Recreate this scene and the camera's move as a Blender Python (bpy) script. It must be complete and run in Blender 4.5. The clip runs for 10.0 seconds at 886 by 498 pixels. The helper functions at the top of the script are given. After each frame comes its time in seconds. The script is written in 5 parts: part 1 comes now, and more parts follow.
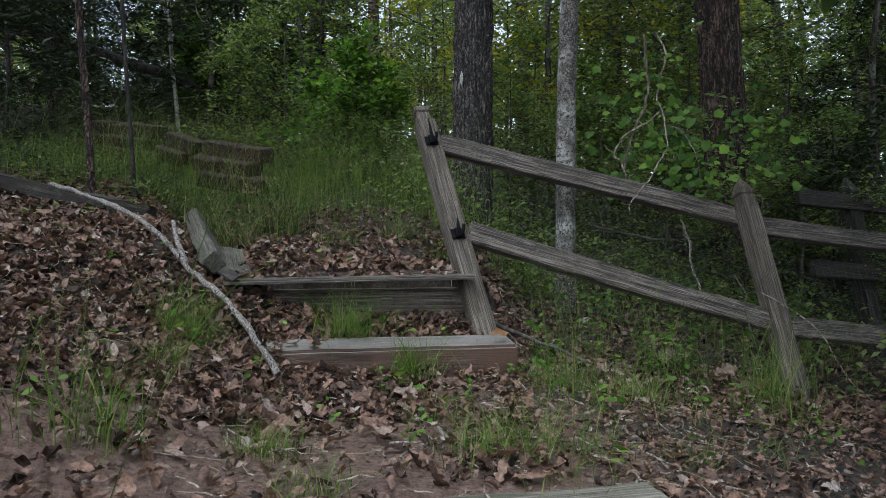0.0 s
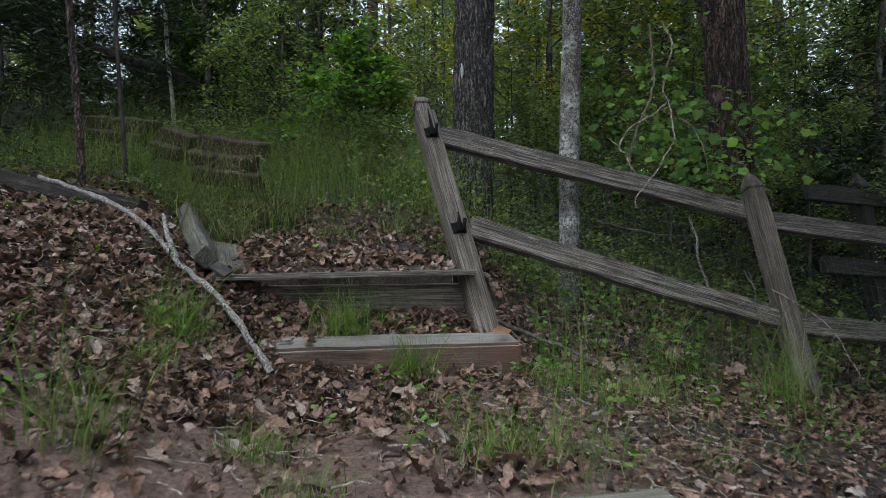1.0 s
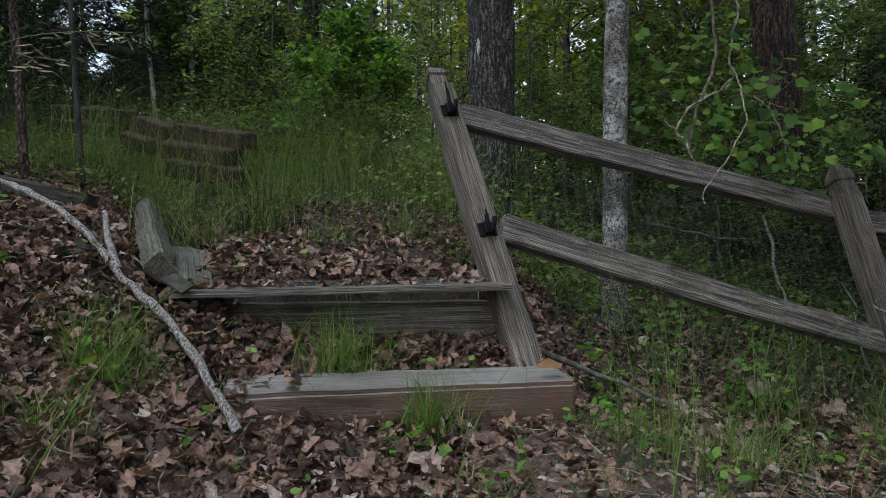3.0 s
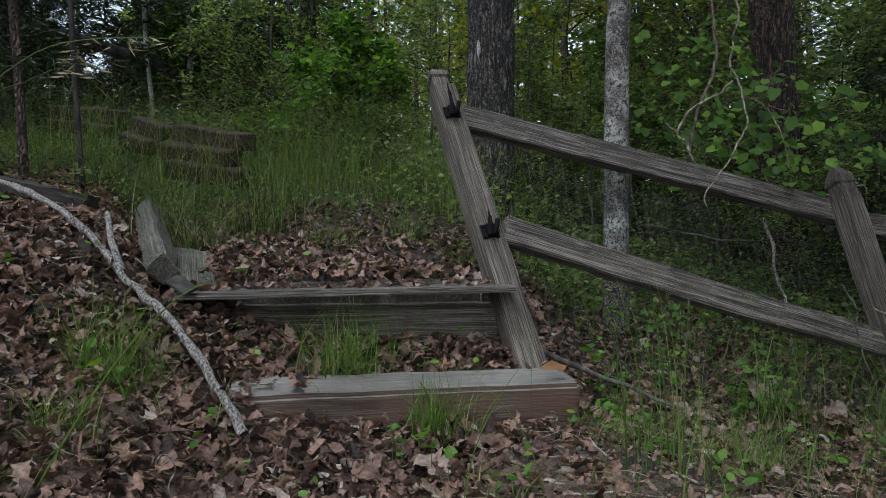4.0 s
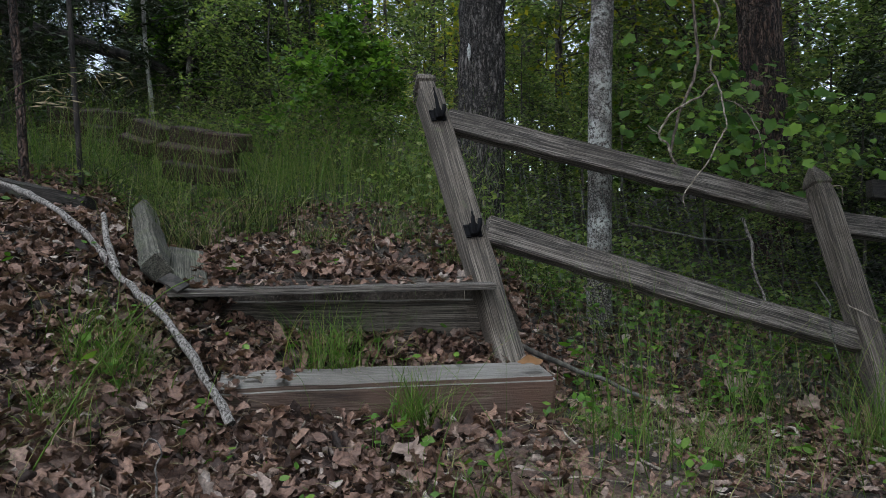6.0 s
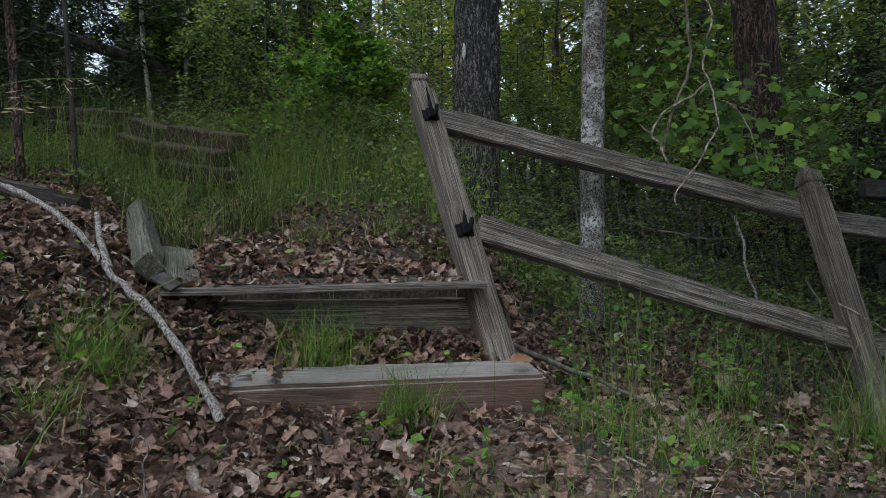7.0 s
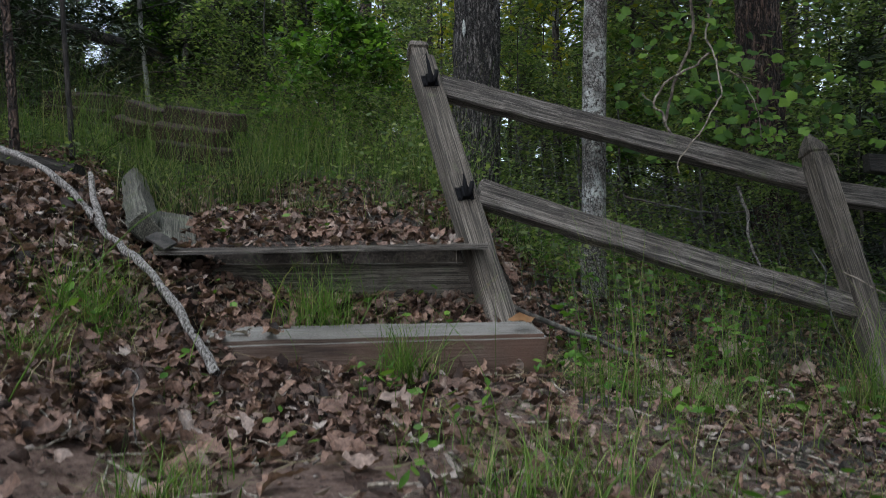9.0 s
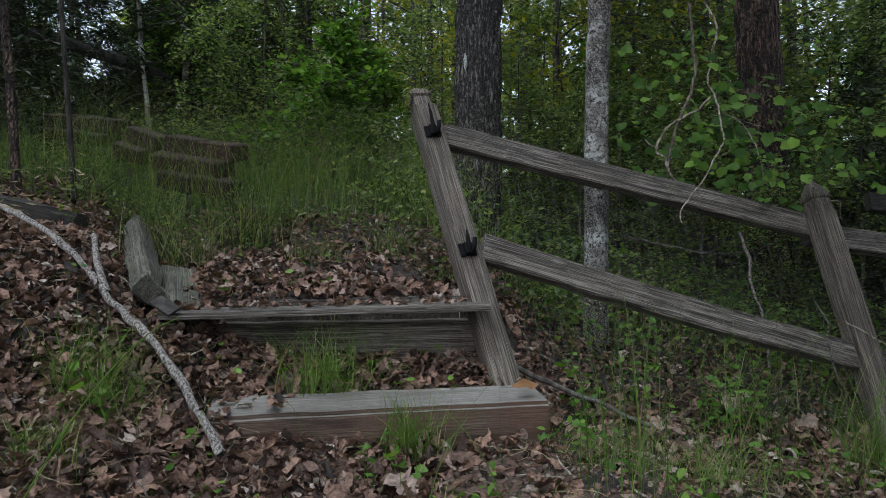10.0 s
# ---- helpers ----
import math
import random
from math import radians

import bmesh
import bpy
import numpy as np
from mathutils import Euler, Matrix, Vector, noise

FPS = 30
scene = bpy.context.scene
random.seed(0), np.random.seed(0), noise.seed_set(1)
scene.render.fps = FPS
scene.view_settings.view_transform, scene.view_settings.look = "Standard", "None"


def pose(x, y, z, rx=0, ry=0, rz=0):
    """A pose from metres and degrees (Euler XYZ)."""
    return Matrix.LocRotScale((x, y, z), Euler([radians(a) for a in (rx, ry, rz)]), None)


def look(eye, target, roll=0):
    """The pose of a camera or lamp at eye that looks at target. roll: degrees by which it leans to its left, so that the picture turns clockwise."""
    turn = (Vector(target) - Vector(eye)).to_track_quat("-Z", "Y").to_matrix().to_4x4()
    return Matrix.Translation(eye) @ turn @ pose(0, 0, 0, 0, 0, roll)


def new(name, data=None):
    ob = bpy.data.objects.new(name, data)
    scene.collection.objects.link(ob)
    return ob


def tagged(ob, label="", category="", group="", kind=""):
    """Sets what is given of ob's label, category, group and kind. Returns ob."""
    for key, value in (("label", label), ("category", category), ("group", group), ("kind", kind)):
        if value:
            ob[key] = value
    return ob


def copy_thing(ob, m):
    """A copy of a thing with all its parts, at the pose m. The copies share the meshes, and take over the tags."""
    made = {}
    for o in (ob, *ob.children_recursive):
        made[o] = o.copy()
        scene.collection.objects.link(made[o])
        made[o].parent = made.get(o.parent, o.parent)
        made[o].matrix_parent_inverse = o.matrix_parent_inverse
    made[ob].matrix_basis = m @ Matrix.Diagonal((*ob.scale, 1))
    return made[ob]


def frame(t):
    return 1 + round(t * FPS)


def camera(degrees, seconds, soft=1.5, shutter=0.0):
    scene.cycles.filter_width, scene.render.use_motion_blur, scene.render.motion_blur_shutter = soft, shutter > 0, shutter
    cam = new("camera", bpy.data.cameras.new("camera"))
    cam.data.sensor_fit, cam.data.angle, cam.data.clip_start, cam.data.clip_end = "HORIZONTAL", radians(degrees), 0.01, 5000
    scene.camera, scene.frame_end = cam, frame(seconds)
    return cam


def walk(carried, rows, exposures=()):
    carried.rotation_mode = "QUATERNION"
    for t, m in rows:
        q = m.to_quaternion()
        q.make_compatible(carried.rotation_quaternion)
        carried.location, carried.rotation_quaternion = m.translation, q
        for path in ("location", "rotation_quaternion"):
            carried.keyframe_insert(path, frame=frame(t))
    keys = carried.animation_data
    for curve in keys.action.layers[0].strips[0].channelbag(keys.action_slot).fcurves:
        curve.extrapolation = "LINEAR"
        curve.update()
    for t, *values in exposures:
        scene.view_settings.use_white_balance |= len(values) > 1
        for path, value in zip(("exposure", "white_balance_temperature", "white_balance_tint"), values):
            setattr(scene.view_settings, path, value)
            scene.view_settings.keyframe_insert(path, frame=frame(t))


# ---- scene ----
cam = camera(62.6, 10.0, soft=0.6, shutter=0.5)
EXPOSURE = 0.80
PATH = [
    (0, (0.019, -0.073, 0.59), (0.005, 1.927, 0.583), -0.3),
    (0.5, (0.017, -0.069, 0.568), (0.003, 1.931, 0.56), -0.4),
    (0.8, (0.019, -0.03, 0.575), (0.004, 1.97, 0.562), -0.3),
    (1, (0.013, 0.045, 0.567), (0.001, 2.045, 0.559), -0.3),
    (1.2, (0.012, 0.16, 0.567), (-0.003, 2.16, 0.56), -0.3),
    (1.5, (0.0, 0.345, 0.572), (-0.011, 2.345, 0.566), -0.3),
    (1.8, (-0.018, 0.545, 0.579), (-0.027, 2.545, 0.576), -0.3),
    (2, (-0.028, 0.652, 0.583), (-0.038, 2.652, 0.58), -0.3),
    (2.5, (-0.061, 0.766, 0.579), (-0.068, 2.766, 0.577), -0.3),
    (2.7, (-0.073, 0.789, 0.578), (-0.079, 2.789, 0.578), -0.3),
    (3.8, (-0.116, 0.788, 0.59), (-0.111, 2.788, 0.588), -0.2),
    (4, (-0.117, 0.788, 0.584), (-0.109, 2.788, 0.586), -0.2),
    (4.5, (-0.108, 0.759, 0.589), (-0.102, 2.759, 0.589), -0.2),
    (5, (-0.089, 0.731, 0.59), (-0.085, 2.731, 0.588), -0.2),
    (5.5, (-0.07, 0.713, 0.59), (-0.066, 2.713, 0.587), -0.2),
    (5.7, (-0.061, 0.702, 0.586), (-0.059, 2.702, 0.586), -0.25),
    (6.8, (-0.025, 0.68, 0.58), (-0.022, 2.68, 0.58), -0.3),
    (7, (-0.017, 0.675, 0.584), (-0.016, 2.675, 0.58), -0.3),
    (7.5, (-0.011, 0.675, 0.547), (-0.009, 2.675, 0.546), -0.3),
    (7.7, (-0.011, 0.676, 0.49), (-0.01, 2.676, 0.493), -0.3),
    (8, (-0.019, 0.676, 0.419), (-0.015, 2.676, 0.423), -0.3),
    (8.5, (-0.019, 0.695, 0.396), (-0.015, 2.695, 0.4), -0.3),
    (9, (-0.018, 0.718, 0.443), (-0.016, 2.718, 0.442), -0.3),
    (9.2, (-0.024, 0.717, 0.577), (-0.018, 2.717, 0.568), -0.25),
    (9.5, (-0.024, 0.717, 0.651), (-0.02, 2.717, 0.647), -0.3),
    (9.7, (-0.029, 0.722, 0.655), (-0.023, 2.722, 0.654), -0.3),
    (10, (-0.033, 0.718, 0.659), (-0.028, 2.718, 0.656), -0.3),
]
walk(cam, [(t, look(eye, target, roll)) for t, eye, target, roll in PATH], exposures=((0, EXPOSURE + 0.14, 5950, 7), (1, EXPOSURE + 0.12, 5950, 7), (2.5, EXPOSURE, 5950, 7), (10, EXPOSURE, 5950, 7)))

# ---- world and light ----
world = bpy.data.worlds.new("world")
scene.world = world
world.use_nodes = True
wn = world.node_tree
sky = wn.nodes.new("ShaderNodeTexSky")
sky.sky_type, sky.sun_disc = "NISHITA", False
sky.sun_elevation, sky.sun_rotation = radians(50), radians(200)
sky.air_density, sky.dust_density = 1.0, 2.5
wn.nodes["Background"].inputs["Strength"].default_value = 0.15
haze = wn.nodes.new("ShaderNodeHueSaturation")
haze.inputs["Saturation"].default_value = 0.4
wn.links.new(sky.outputs["Color"], haze.inputs["Color"])
wn.links.new(haze.outputs["Color"], wn.nodes["Background"].inputs["Color"])
sun = new("sun", bpy.data.lights.new("sun", "SUN"))
sun.data.energy, sun.data.angle, sun.data.color = 1.2, radians(22), (0.92, 0.98, 1.0)
sun.matrix_world = look((-1.6, -0.6, 8.0), (0, 0, 0))


# ---- materials ----
def material(name):
    m = bpy.data.materials.new(name)
    m.use_nodes = True
    return m, m.node_tree, m.node_tree.nodes["Principled BSDF"]


def node(tree, kind, **values):
    n = tree.nodes.new(kind)
    for key, value in values.items():
        n.inputs[key.replace("_", " ")].default_value = value
    return n


def ramp(tree, source, *stops):
    n = tree.nodes.new("ShaderNodeValToRGB")
    e = n.color_ramp.elements
    while len(e) < len(stops):
        e.new(0.5)
    for el, (p, c) in zip(e, stops):
        el.position, el.color = p, (*c, 1)
    tree.links.new(source, n.inputs["Fac"])
    return n.outputs["Color"]


def mixed(tree, fac, a, b, kind="MIX"):
    n = tree.nodes.new("ShaderNodeMix")
    n.data_type, n.blend_type = "RGBA", kind
    for sock, v in ((n.inputs[0], fac), (n.inputs[6], a), (n.inputs[7], b)):
        if hasattr(v, "is_output"):
            tree.links.new(v, sock)
        else:
            sock.default_value = v if isinstance(v, float) else (*v, 1)
    return n.outputs[2]


def coords(tree, scale):
    tc = tree.nodes.new("ShaderNodeTexCoord")
    mp = tree.nodes.new("ShaderNodeMapping")
    mp.inputs["Scale"].default_value = scale
    tree.links.new(tc.outputs["Object"], mp.inputs["Vector"])
    return mp.outputs["Vector"]


def noisy(tree, vec, scale, detail=6.0, rough=0.6):
    n = node(tree, "ShaderNodeTexNoise", Scale=scale, Detail=detail, Roughness=rough)
    if vec:
        tree.links.new(vec, n.inputs["Vector"])
    return n.outputs["Fac"]


def bumped(tree, bsdf, height, strength, distance):
    b = node(tree, "ShaderNodeBump", Strength=strength, Distance=distance)
    tree.links.new(height, b.inputs["Height"])
    tree.links.new(b.outputs["Normal"], bsdf.inputs["Normal"])


def weathered_wood(name, dark, mid, pale, moss=0.0, reddish=None, split=0.36, bands=0.8):
    """Old timber, its grain along local x."""
    m, t, b = material(name)
    v = coords(t, (1.3, 120, 120))
    w = coords(t, (1, 1, 1))
    grain = noisy(t, v, 2.2, 8, 0.68)
    blotch = noisy(t, w, 5.0, 5, 0.65)
    c = ramp(t, grain, (0.41, dark), (0.50, mid), (0.60, pale))
    broad = noisy(t, coords(t, (0.9, 16, 16)), 2.0, 5, 0.6)
    c = mixed(t, bands, c, ramp(t, broad, (0.38, (0.55, 0.53, 0.51)), (0.60, (1.30, 1.30, 1.30))), "MULTIPLY")
    stain = ramp(t, blotch, (0.35, (0.55, 0.51, 0.48)), (0.62, (1, 1, 1)))
    c = mixed(t, 0.75, c, stain, "MULTIPLY")
    if reddish:
        c = mixed(t, ramp(t, noisy(t, w, 3.1, 4), (0.42, (0, 0, 0)), (0.7, (1, 1, 1))), c, reddish)
    if moss:
        fac = ramp(t, noisy(t, w, 9.0, 6, 0.7), (0.62 - moss * 0.2, (0, 0, 0)), (0.75, (0.7, 0.7, 0.7)))
        c = mixed(t, fac, c, (0.09, 0.11, 0.05))
    info = t.nodes.new("ShaderNodeObjectInfo")
    c = mixed(t, 0.35, c, ramp(t, info.outputs["Random"], (0, (0.72, 0.70, 0.68)), (1, (1.1, 1.06, 1.0))), "MULTIPLY")
    t.links.new(c, b.inputs["Base Color"])
    b.inputs["Roughness"].default_value = 0.88
    crack = noisy(t, coords(t, (0.9, 110, 110)), 1.4, 5, 0.65)
    c = mixed(t, ramp(t, crack, (split, (0.95, 0.95, 0.95)), (split + 0.04, (0, 0, 0))), c, (0.012, 0.010, 0.009))
    t.links.new(c, b.inputs["Base Color"])
    hsum = t.nodes.new("ShaderNodeMath")
    hsum.operation = "ADD"
    t.links.new(grain, hsum.inputs[0])
    t.links.new(crack, hsum.inputs[1])
    bumped(t, b, hsum.outputs[0], 0.85, 0.006)
    return m


def leafy(name, *stops, glow=0.35, rough=0.5, size=14.0, relief=0.0):
    """Thin leaf: every leaf has a shade of its own, and lets some light through."""
    m, t, b = material(name)
    geo = t.nodes.new("ShaderNodeNewGeometry")
    c = ramp(t, geo.outputs["Random Per Island"], *stops)
    fine = noisy(t, coords(t, (1, 1, 1)), size, 4)
    c = mixed(t, 0.6 + relief * 0.4, c, ramp(t, fine, (0.3, (0.6 - 0.3 * relief,) * 3), (0.7, (1.15 + 0.3 * relief, 1.15 + 0.3 * relief, 1.1 + 0.3 * relief))), "MULTIPLY")
    if relief:
        bumped(t, b, fine, relief, 0.006)
    t.links.new(c, b.inputs["Base Color"])
    b.inputs["Roughness"].default_value = rough
    b.inputs["Specular IOR Level"].default_value = 0.22
    tr = t.nodes.new("ShaderNodeBsdfTranslucent")
    t.links.new(mixed(t, 1.0, c, (1.1, 1.15, 0.6), "MULTIPLY"), tr.inputs["Color"])
    mx = t.nodes.new("ShaderNodeMixShader")
    mx.inputs["Fac"].default_value = glow
    t.links.new(b.outputs["BSDF"], mx.inputs[1])
    t.links.new(tr.outputs["BSDF"], mx.inputs[2])
    t.links.new(mx.outputs["Shader"], t.nodes["Material Output"].inputs["Surface"])
    return m


def bark(name, dark, mid, pale, scale, lichen=None, plates=False, stretch=0.25, depth=0.006, cover=0.5, cell=0.0, long=0.75, gap=0.16, jitter=0.03):
    """Bark with furrows along local z; plates: small scales. lichen: its colour, cover: how much of it."""
    m, t, b = material(name)
    v = coords(t, (1, 1, stretch))
    w = coords(t, (1, 1, 1))
    n1 = noisy(t, v, scale, 8, 0.72)
    c = ramp(t, n1, (0.42, dark), (0.5, mid), (0.58, pale))
    height = n1
    if plates:
        vo = node(t, "ShaderNodeTexVoronoi", Scale=cell or scale * 2.2)
        vo.feature = "DISTANCE_TO_EDGE"
        jit = node(t, "ShaderNodeTexNoise", Scale=scale * 0.6, Detail=3.0)
        t.links.new(w, jit.inputs["Vector"])
        vec = t.nodes.new("ShaderNodeVectorMath")
        vec.operation = "MULTIPLY_ADD"
        t.links.new(jit.outputs["Color"], vec.inputs[0])
        vec.inputs[1].default_value = (jitter, jitter, jitter)
        t.links.new(coords(t, (1, 1, long)), vec.inputs[2])
        t.links.new(vec.outputs[0], vo.inputs["Vector"])
        edge = ramp(t, vo.outputs["Distance"], (0.02, (0.05, 0.045, 0.045)), (gap, (1, 1, 1)))
        c = mixed(t, 0.96, c, edge, "MULTIPLY")
        high = t.nodes.new("ShaderNodeMath")
        high.operation = "MULTIPLY_ADD"
        t.links.new(n1, high.inputs[0])
        high.inputs[1].default_value = 0.8
        t.links.new(edge, high.inputs[2])
        height = high.outputs[0]
    if lichen:
        patch = noisy(t, w, 3.6, 3, 0.55)
        speck = noisy(t, w, 55.0, 4, 0.7)
        f = t.nodes.new("ShaderNodeMath")
        f.operation = "MULTIPLY"
        t.links.new(ramp(t, patch, (0.70 - 0.4 * cover, (0, 0, 0)), (0.82 - 0.4 * cover, (1, 1, 1))), f.inputs[0])
        t.links.new(ramp(t, speck, (0.44, (0, 0, 0)), (0.54, (1, 1, 1))), f.inputs[1])
        c = mixed(t, f.outputs[0], c, lichen)
    t.links.new(c, b.inputs["Base Color"])
    b.inputs["Roughness"].default_value = 0.92
    bumped(t, b, height, 1.0, depth)
    return m


def soil_material():
    """Dark humus, with trodden pinkish clay about the path."""
    m, t, b = material("forest_soil")
    w = coords(t, (1, 1, 1))
    big = noisy(t, w, 1.4, 5, 0.6)
    fine = noisy(t, w, 55.0, 8, 0.78)
    humus = ramp(t, fine, (0.38, (0.012, 0.009, 0.008)), (0.5, (0.036, 0.027, 0.021)), (0.64, (0.085, 0.066, 0.052)))
    clay = ramp(t, fine, (0.36, (0.064, 0.036, 0.027)), (0.5, (0.176, 0.107, 0.082)), (0.66, (0.300, 0.205, 0.168)))
    tc = t.nodes.new("ShaderNodeTexCoord")
    mp = t.nodes.new("ShaderNodeMapping")
    mp.inputs["Location"].default_value = (0.22, -1.12, 0)
    mp.inputs["Scale"].default_value = (0.62, 0.62, 0)
    t.links.new(tc.outputs["Object"], mp.inputs["Vector"])
    ball = t.nodes.new("ShaderNodeTexGradient")
    ball.gradient_type = "SPHERICAL"
    t.links.new(mp.outputs["Vector"], ball.inputs["Vector"])
    f = t.nodes.new("ShaderNodeMath")
    f.operation = "ADD"
    t.links.new(ball.outputs["Fac"], f.inputs[0])
    t.links.new(ramp(t, noisy(t, w, 4.0, 5, 0.65), (0.3, (0, 0, 0)), (0.7, (0.5, 0.5, 0.5))), f.inputs[1])
    c = mixed(t, ramp(t, f.outputs[0], (0.42, (0, 0, 0)), (0.68, (1, 1, 1))), humus, clay)
    c = mixed(t, ramp(t, big, (0.55, (0, 0, 0)), (0.75, (0.15, 0.15, 0.15))), c, (0.030, 0.036, 0.014))
    peb = node(t, "ShaderNodeTexVoronoi", Scale=60.0)
    t.links.new(w, peb.inputs["Vector"])
    c = mixed(t, ramp(t, peb.outputs["Distance"], (0.08, (0.4, 0.4, 0.4)), (0.16, (0, 0, 0))), c, (0.20, 0.17, 0.15))
    t.links.new(c, b.inputs["Base Color"])
    b.inputs["Roughness"].default_value = 0.95
    bumped(t, b, fine, 1.0, 0.03)
    return m


SOIL = soil_material()
GREY_WOOD = weathered_wood("grey_fence_wood", (0.020, 0.017, 0.015), (0.080, 0.071, 0.064), (0.215, 0.196, 0.180), 0.10)
POST_WOOD = weathered_wood("brown_post_wood", (0.030, 0.025, 0.021), (0.100, 0.086, 0.072), (0.215, 0.190, 0.165), 0.08)
TIE_WOOD = weathered_wood("brown_step_timber", (0.052, 0.035, 0.028), (0.122, 0.085, 0.068), (0.200, 0.156, 0.130), 0.1, (0.125, 0.072, 0.053), split=0.31, bands=0.35)
GREY_TOP_WOOD = weathered_wood("pale_grey_timber_top", (0.115, 0.108, 0.100), (0.170, 0.161, 0.150), (0.235, 0.225, 0.212), 0.1, split=0.29, bands=0.3)
DARK_WOOD = weathered_wood("dark_rotten_and_shaded_timber", (0.007, 0.006, 0.005), (0.022, 0.019, 0.017), (0.060, 0.053, 0.047), 0.2)
MOSSY_WOOD = weathered_wood("mossy_grey_timber", (0.022, 0.022, 0.018), (0.072, 0.070, 0.056), (0.150, 0.145, 0.120), 0.5)
PALE_WOOD = weathered_wood("pale_grey_timber", (0.060, 0.056, 0.045), (0.160, 0.150, 0.122), (0.270, 0.255, 0.215), 0.4)
OAK_BARK = bark("furrowed_oak_bark", (0.024, 0.021, 0.020), (0.082, 0.073, 0.069), (0.170, 0.156, 0.150), 60, (0.34, 0.36, 0.35), True, stretch=0.3, depth=0.02, cover=0.12, cell=36.0, long=0.10, gap=0.24, jitter=0.05)
LICHEN_BARK = bark("pale_lichen_bark", (0.125, 0.112, 0.102), (0.185, 0.170, 0.157), (0.275, 0.260, 0.243), 34, (0.50, 0.52, 0.50), True, 0.6, cover=0.52, cell=85.0, long=0.9, gap=0.22)
RED_BARK = bark("reddish_oak_bark", (0.022, 0.012, 0.009), (0.080, 0.046, 0.034), (0.165, 0.108, 0.084), 30, (0.16, 0.13, 0.11), True, stretch=0.3, depth=0.02, cover=0.2, cell=40.0, long=0.10, gap=0.26, jitter=0.05)
PINE_BARK = bark("brown_pine_bark", (0.030, 0.022, 0.018), (0.085, 0.062, 0.052), (0.150, 0.115, 0.098), 12, None, True, 0.5, 0.01)
DARK_BARK = bark("dark_forest_bark", (0.012, 0.010, 0.008), (0.034, 0.028, 0.023), (0.075, 0.064, 0.054), 24, (0.11, 0.12, 0.10))
BLACK_BARK = bark("black_and_shaded_bark", (0.008, 0.007, 0.006), (0.020, 0.017, 0.015), (0.040, 0.034, 0.030), 24)
GREY_BARK = bark("grey_sapling_bark", (0.090, 0.085, 0.078), (0.190, 0.185, 0.172), (0.330, 0.325, 0.305), 20, (0.40, 0.42, 0.39))
BRANCH_BARK = bark("peeling_grey_branch_bark", (0.030, 0.026, 0.023), (0.150, 0.134, 0.124), (0.265, 0.245, 0.232), 150, None, False, 0.45, 0.006, 0.3)
BROWN_VINE = bark("brown_vine_bark", (0.030, 0.023, 0.018), (0.078, 0.062, 0.048), (0.150, 0.124, 0.100), 60, None, False, 0.3, 0.002)
VINE_BARK = bark("pale_vine_bark", (0.060, 0.048, 0.037), (0.165, 0.136, 0.108), (0.290, 0.252, 0.208), 60, None, False, 0.3, 0.002)
DRY_LEAF = leafy("dry_brown_leaves", (0, (0.014, 0.009, 0.008)), (0.22, (0.066, 0.039, 0.031)), (0.52, (0.164, 0.101, 0.081)), (0.82, (0.208, 0.126, 0.094)), (0.94, (0.245, 0.185, 0.162)), (1, (0.330, 0.280, 0.258)), glow=0.10, rough=0.55, size=110.0, relief=0.8)
GRASS = leafy("green_grass", (0, (0.017, 0.027, 0.011)), (0.45, (0.058, 0.090, 0.028)), (0.85, (0.175, 0.222, 0.068)), (1, (0.310, 0.280, 0.175)), glow=0.4)
STEM = leafy("bright_grass_stems", (0, (0.050, 0.100, 0.018)), (0.75, (0.125, 0.205, 0.040)), (1, (0.270, 0.260, 0.110)), glow=0.4)
STRAW = leafy("dry_straw", (0, (0.150, 0.115, 0.065)), (1, (0.330, 0.275, 0.180)), glow=0.2, rough=0.7)
WEED = leafy("fresh_weed_leaves", (0, (0.045, 0.105, 0.016)), (0.6, (0.082, 0.168, 0.023)), (1, (0.150, 0.245, 0.040)), glow=0.4)
VINE_LEAF = leafy("grapevine_leaves", (0, (0.026, 0.064, 0.011)), (0.5, (0.080, 0.165, 0.027)), (1, (0.185, 0.310, 0.050)), glow=0.5, rough=0.5)
TREE_LEAF = leafy("forest_leaves", (0, (0.054, 0.090, 0.036)), (0.5, (0.124, 0.178, 0.070)), (1, (0.245, 0.290, 0.110)), glow=0.58)
# bright yellow-green that paints sunlight onto distant leaves
SUNLIT_LEAF = leafy("sunlit_leaf_colour", (0, (0.120, 0.150, 0.020)), (0.6, (0.230, 0.240, 0.030)), (1, (0.400, 0.350, 0.050)), glow=0.6)
NEEDLE = leafy("dark_conifer_needles", (0, (0.016, 0.028, 0.014)), (1, (0.042, 0.060, 0.030)), glow=0.2)

CRUST = bark("pale_lichen_crust", (0.20, 0.21, 0.20), (0.34, 0.36, 0.35), (0.46, 0.48, 0.47), 90, None, False, 1.0, 0.003)
ROCK = bark("dusty_brown_stone", (0.070, 0.052, 0.042), (0.150, 0.115, 0.095), (0.235, 0.190, 0.165), 30, None, False, 1.0, 0.004)
AMBER_LEAF = leafy("amber_leaf", (0, (0.150, 0.075, 0.032)), (1, (0.190, 0.100, 0.044)), glow=0.15, rough=0.6, size=40.0)
PALE_LEAF = leafy("pale_dead_leaf", (0, (0.230, 0.165, 0.140)), (1, (0.270, 0.205, 0.180)), glow=0.1, rough=0.6, size=60.0, relief=0.6)
STONE = leafy("dusty_stone", (0, (0.07, 0.050, 0.040)), (0.7, (0.13, 0.095, 0.078)), (1, (0.21, 0.18, 0.165)), glow=0.0, rough=0.9, size=90.0)

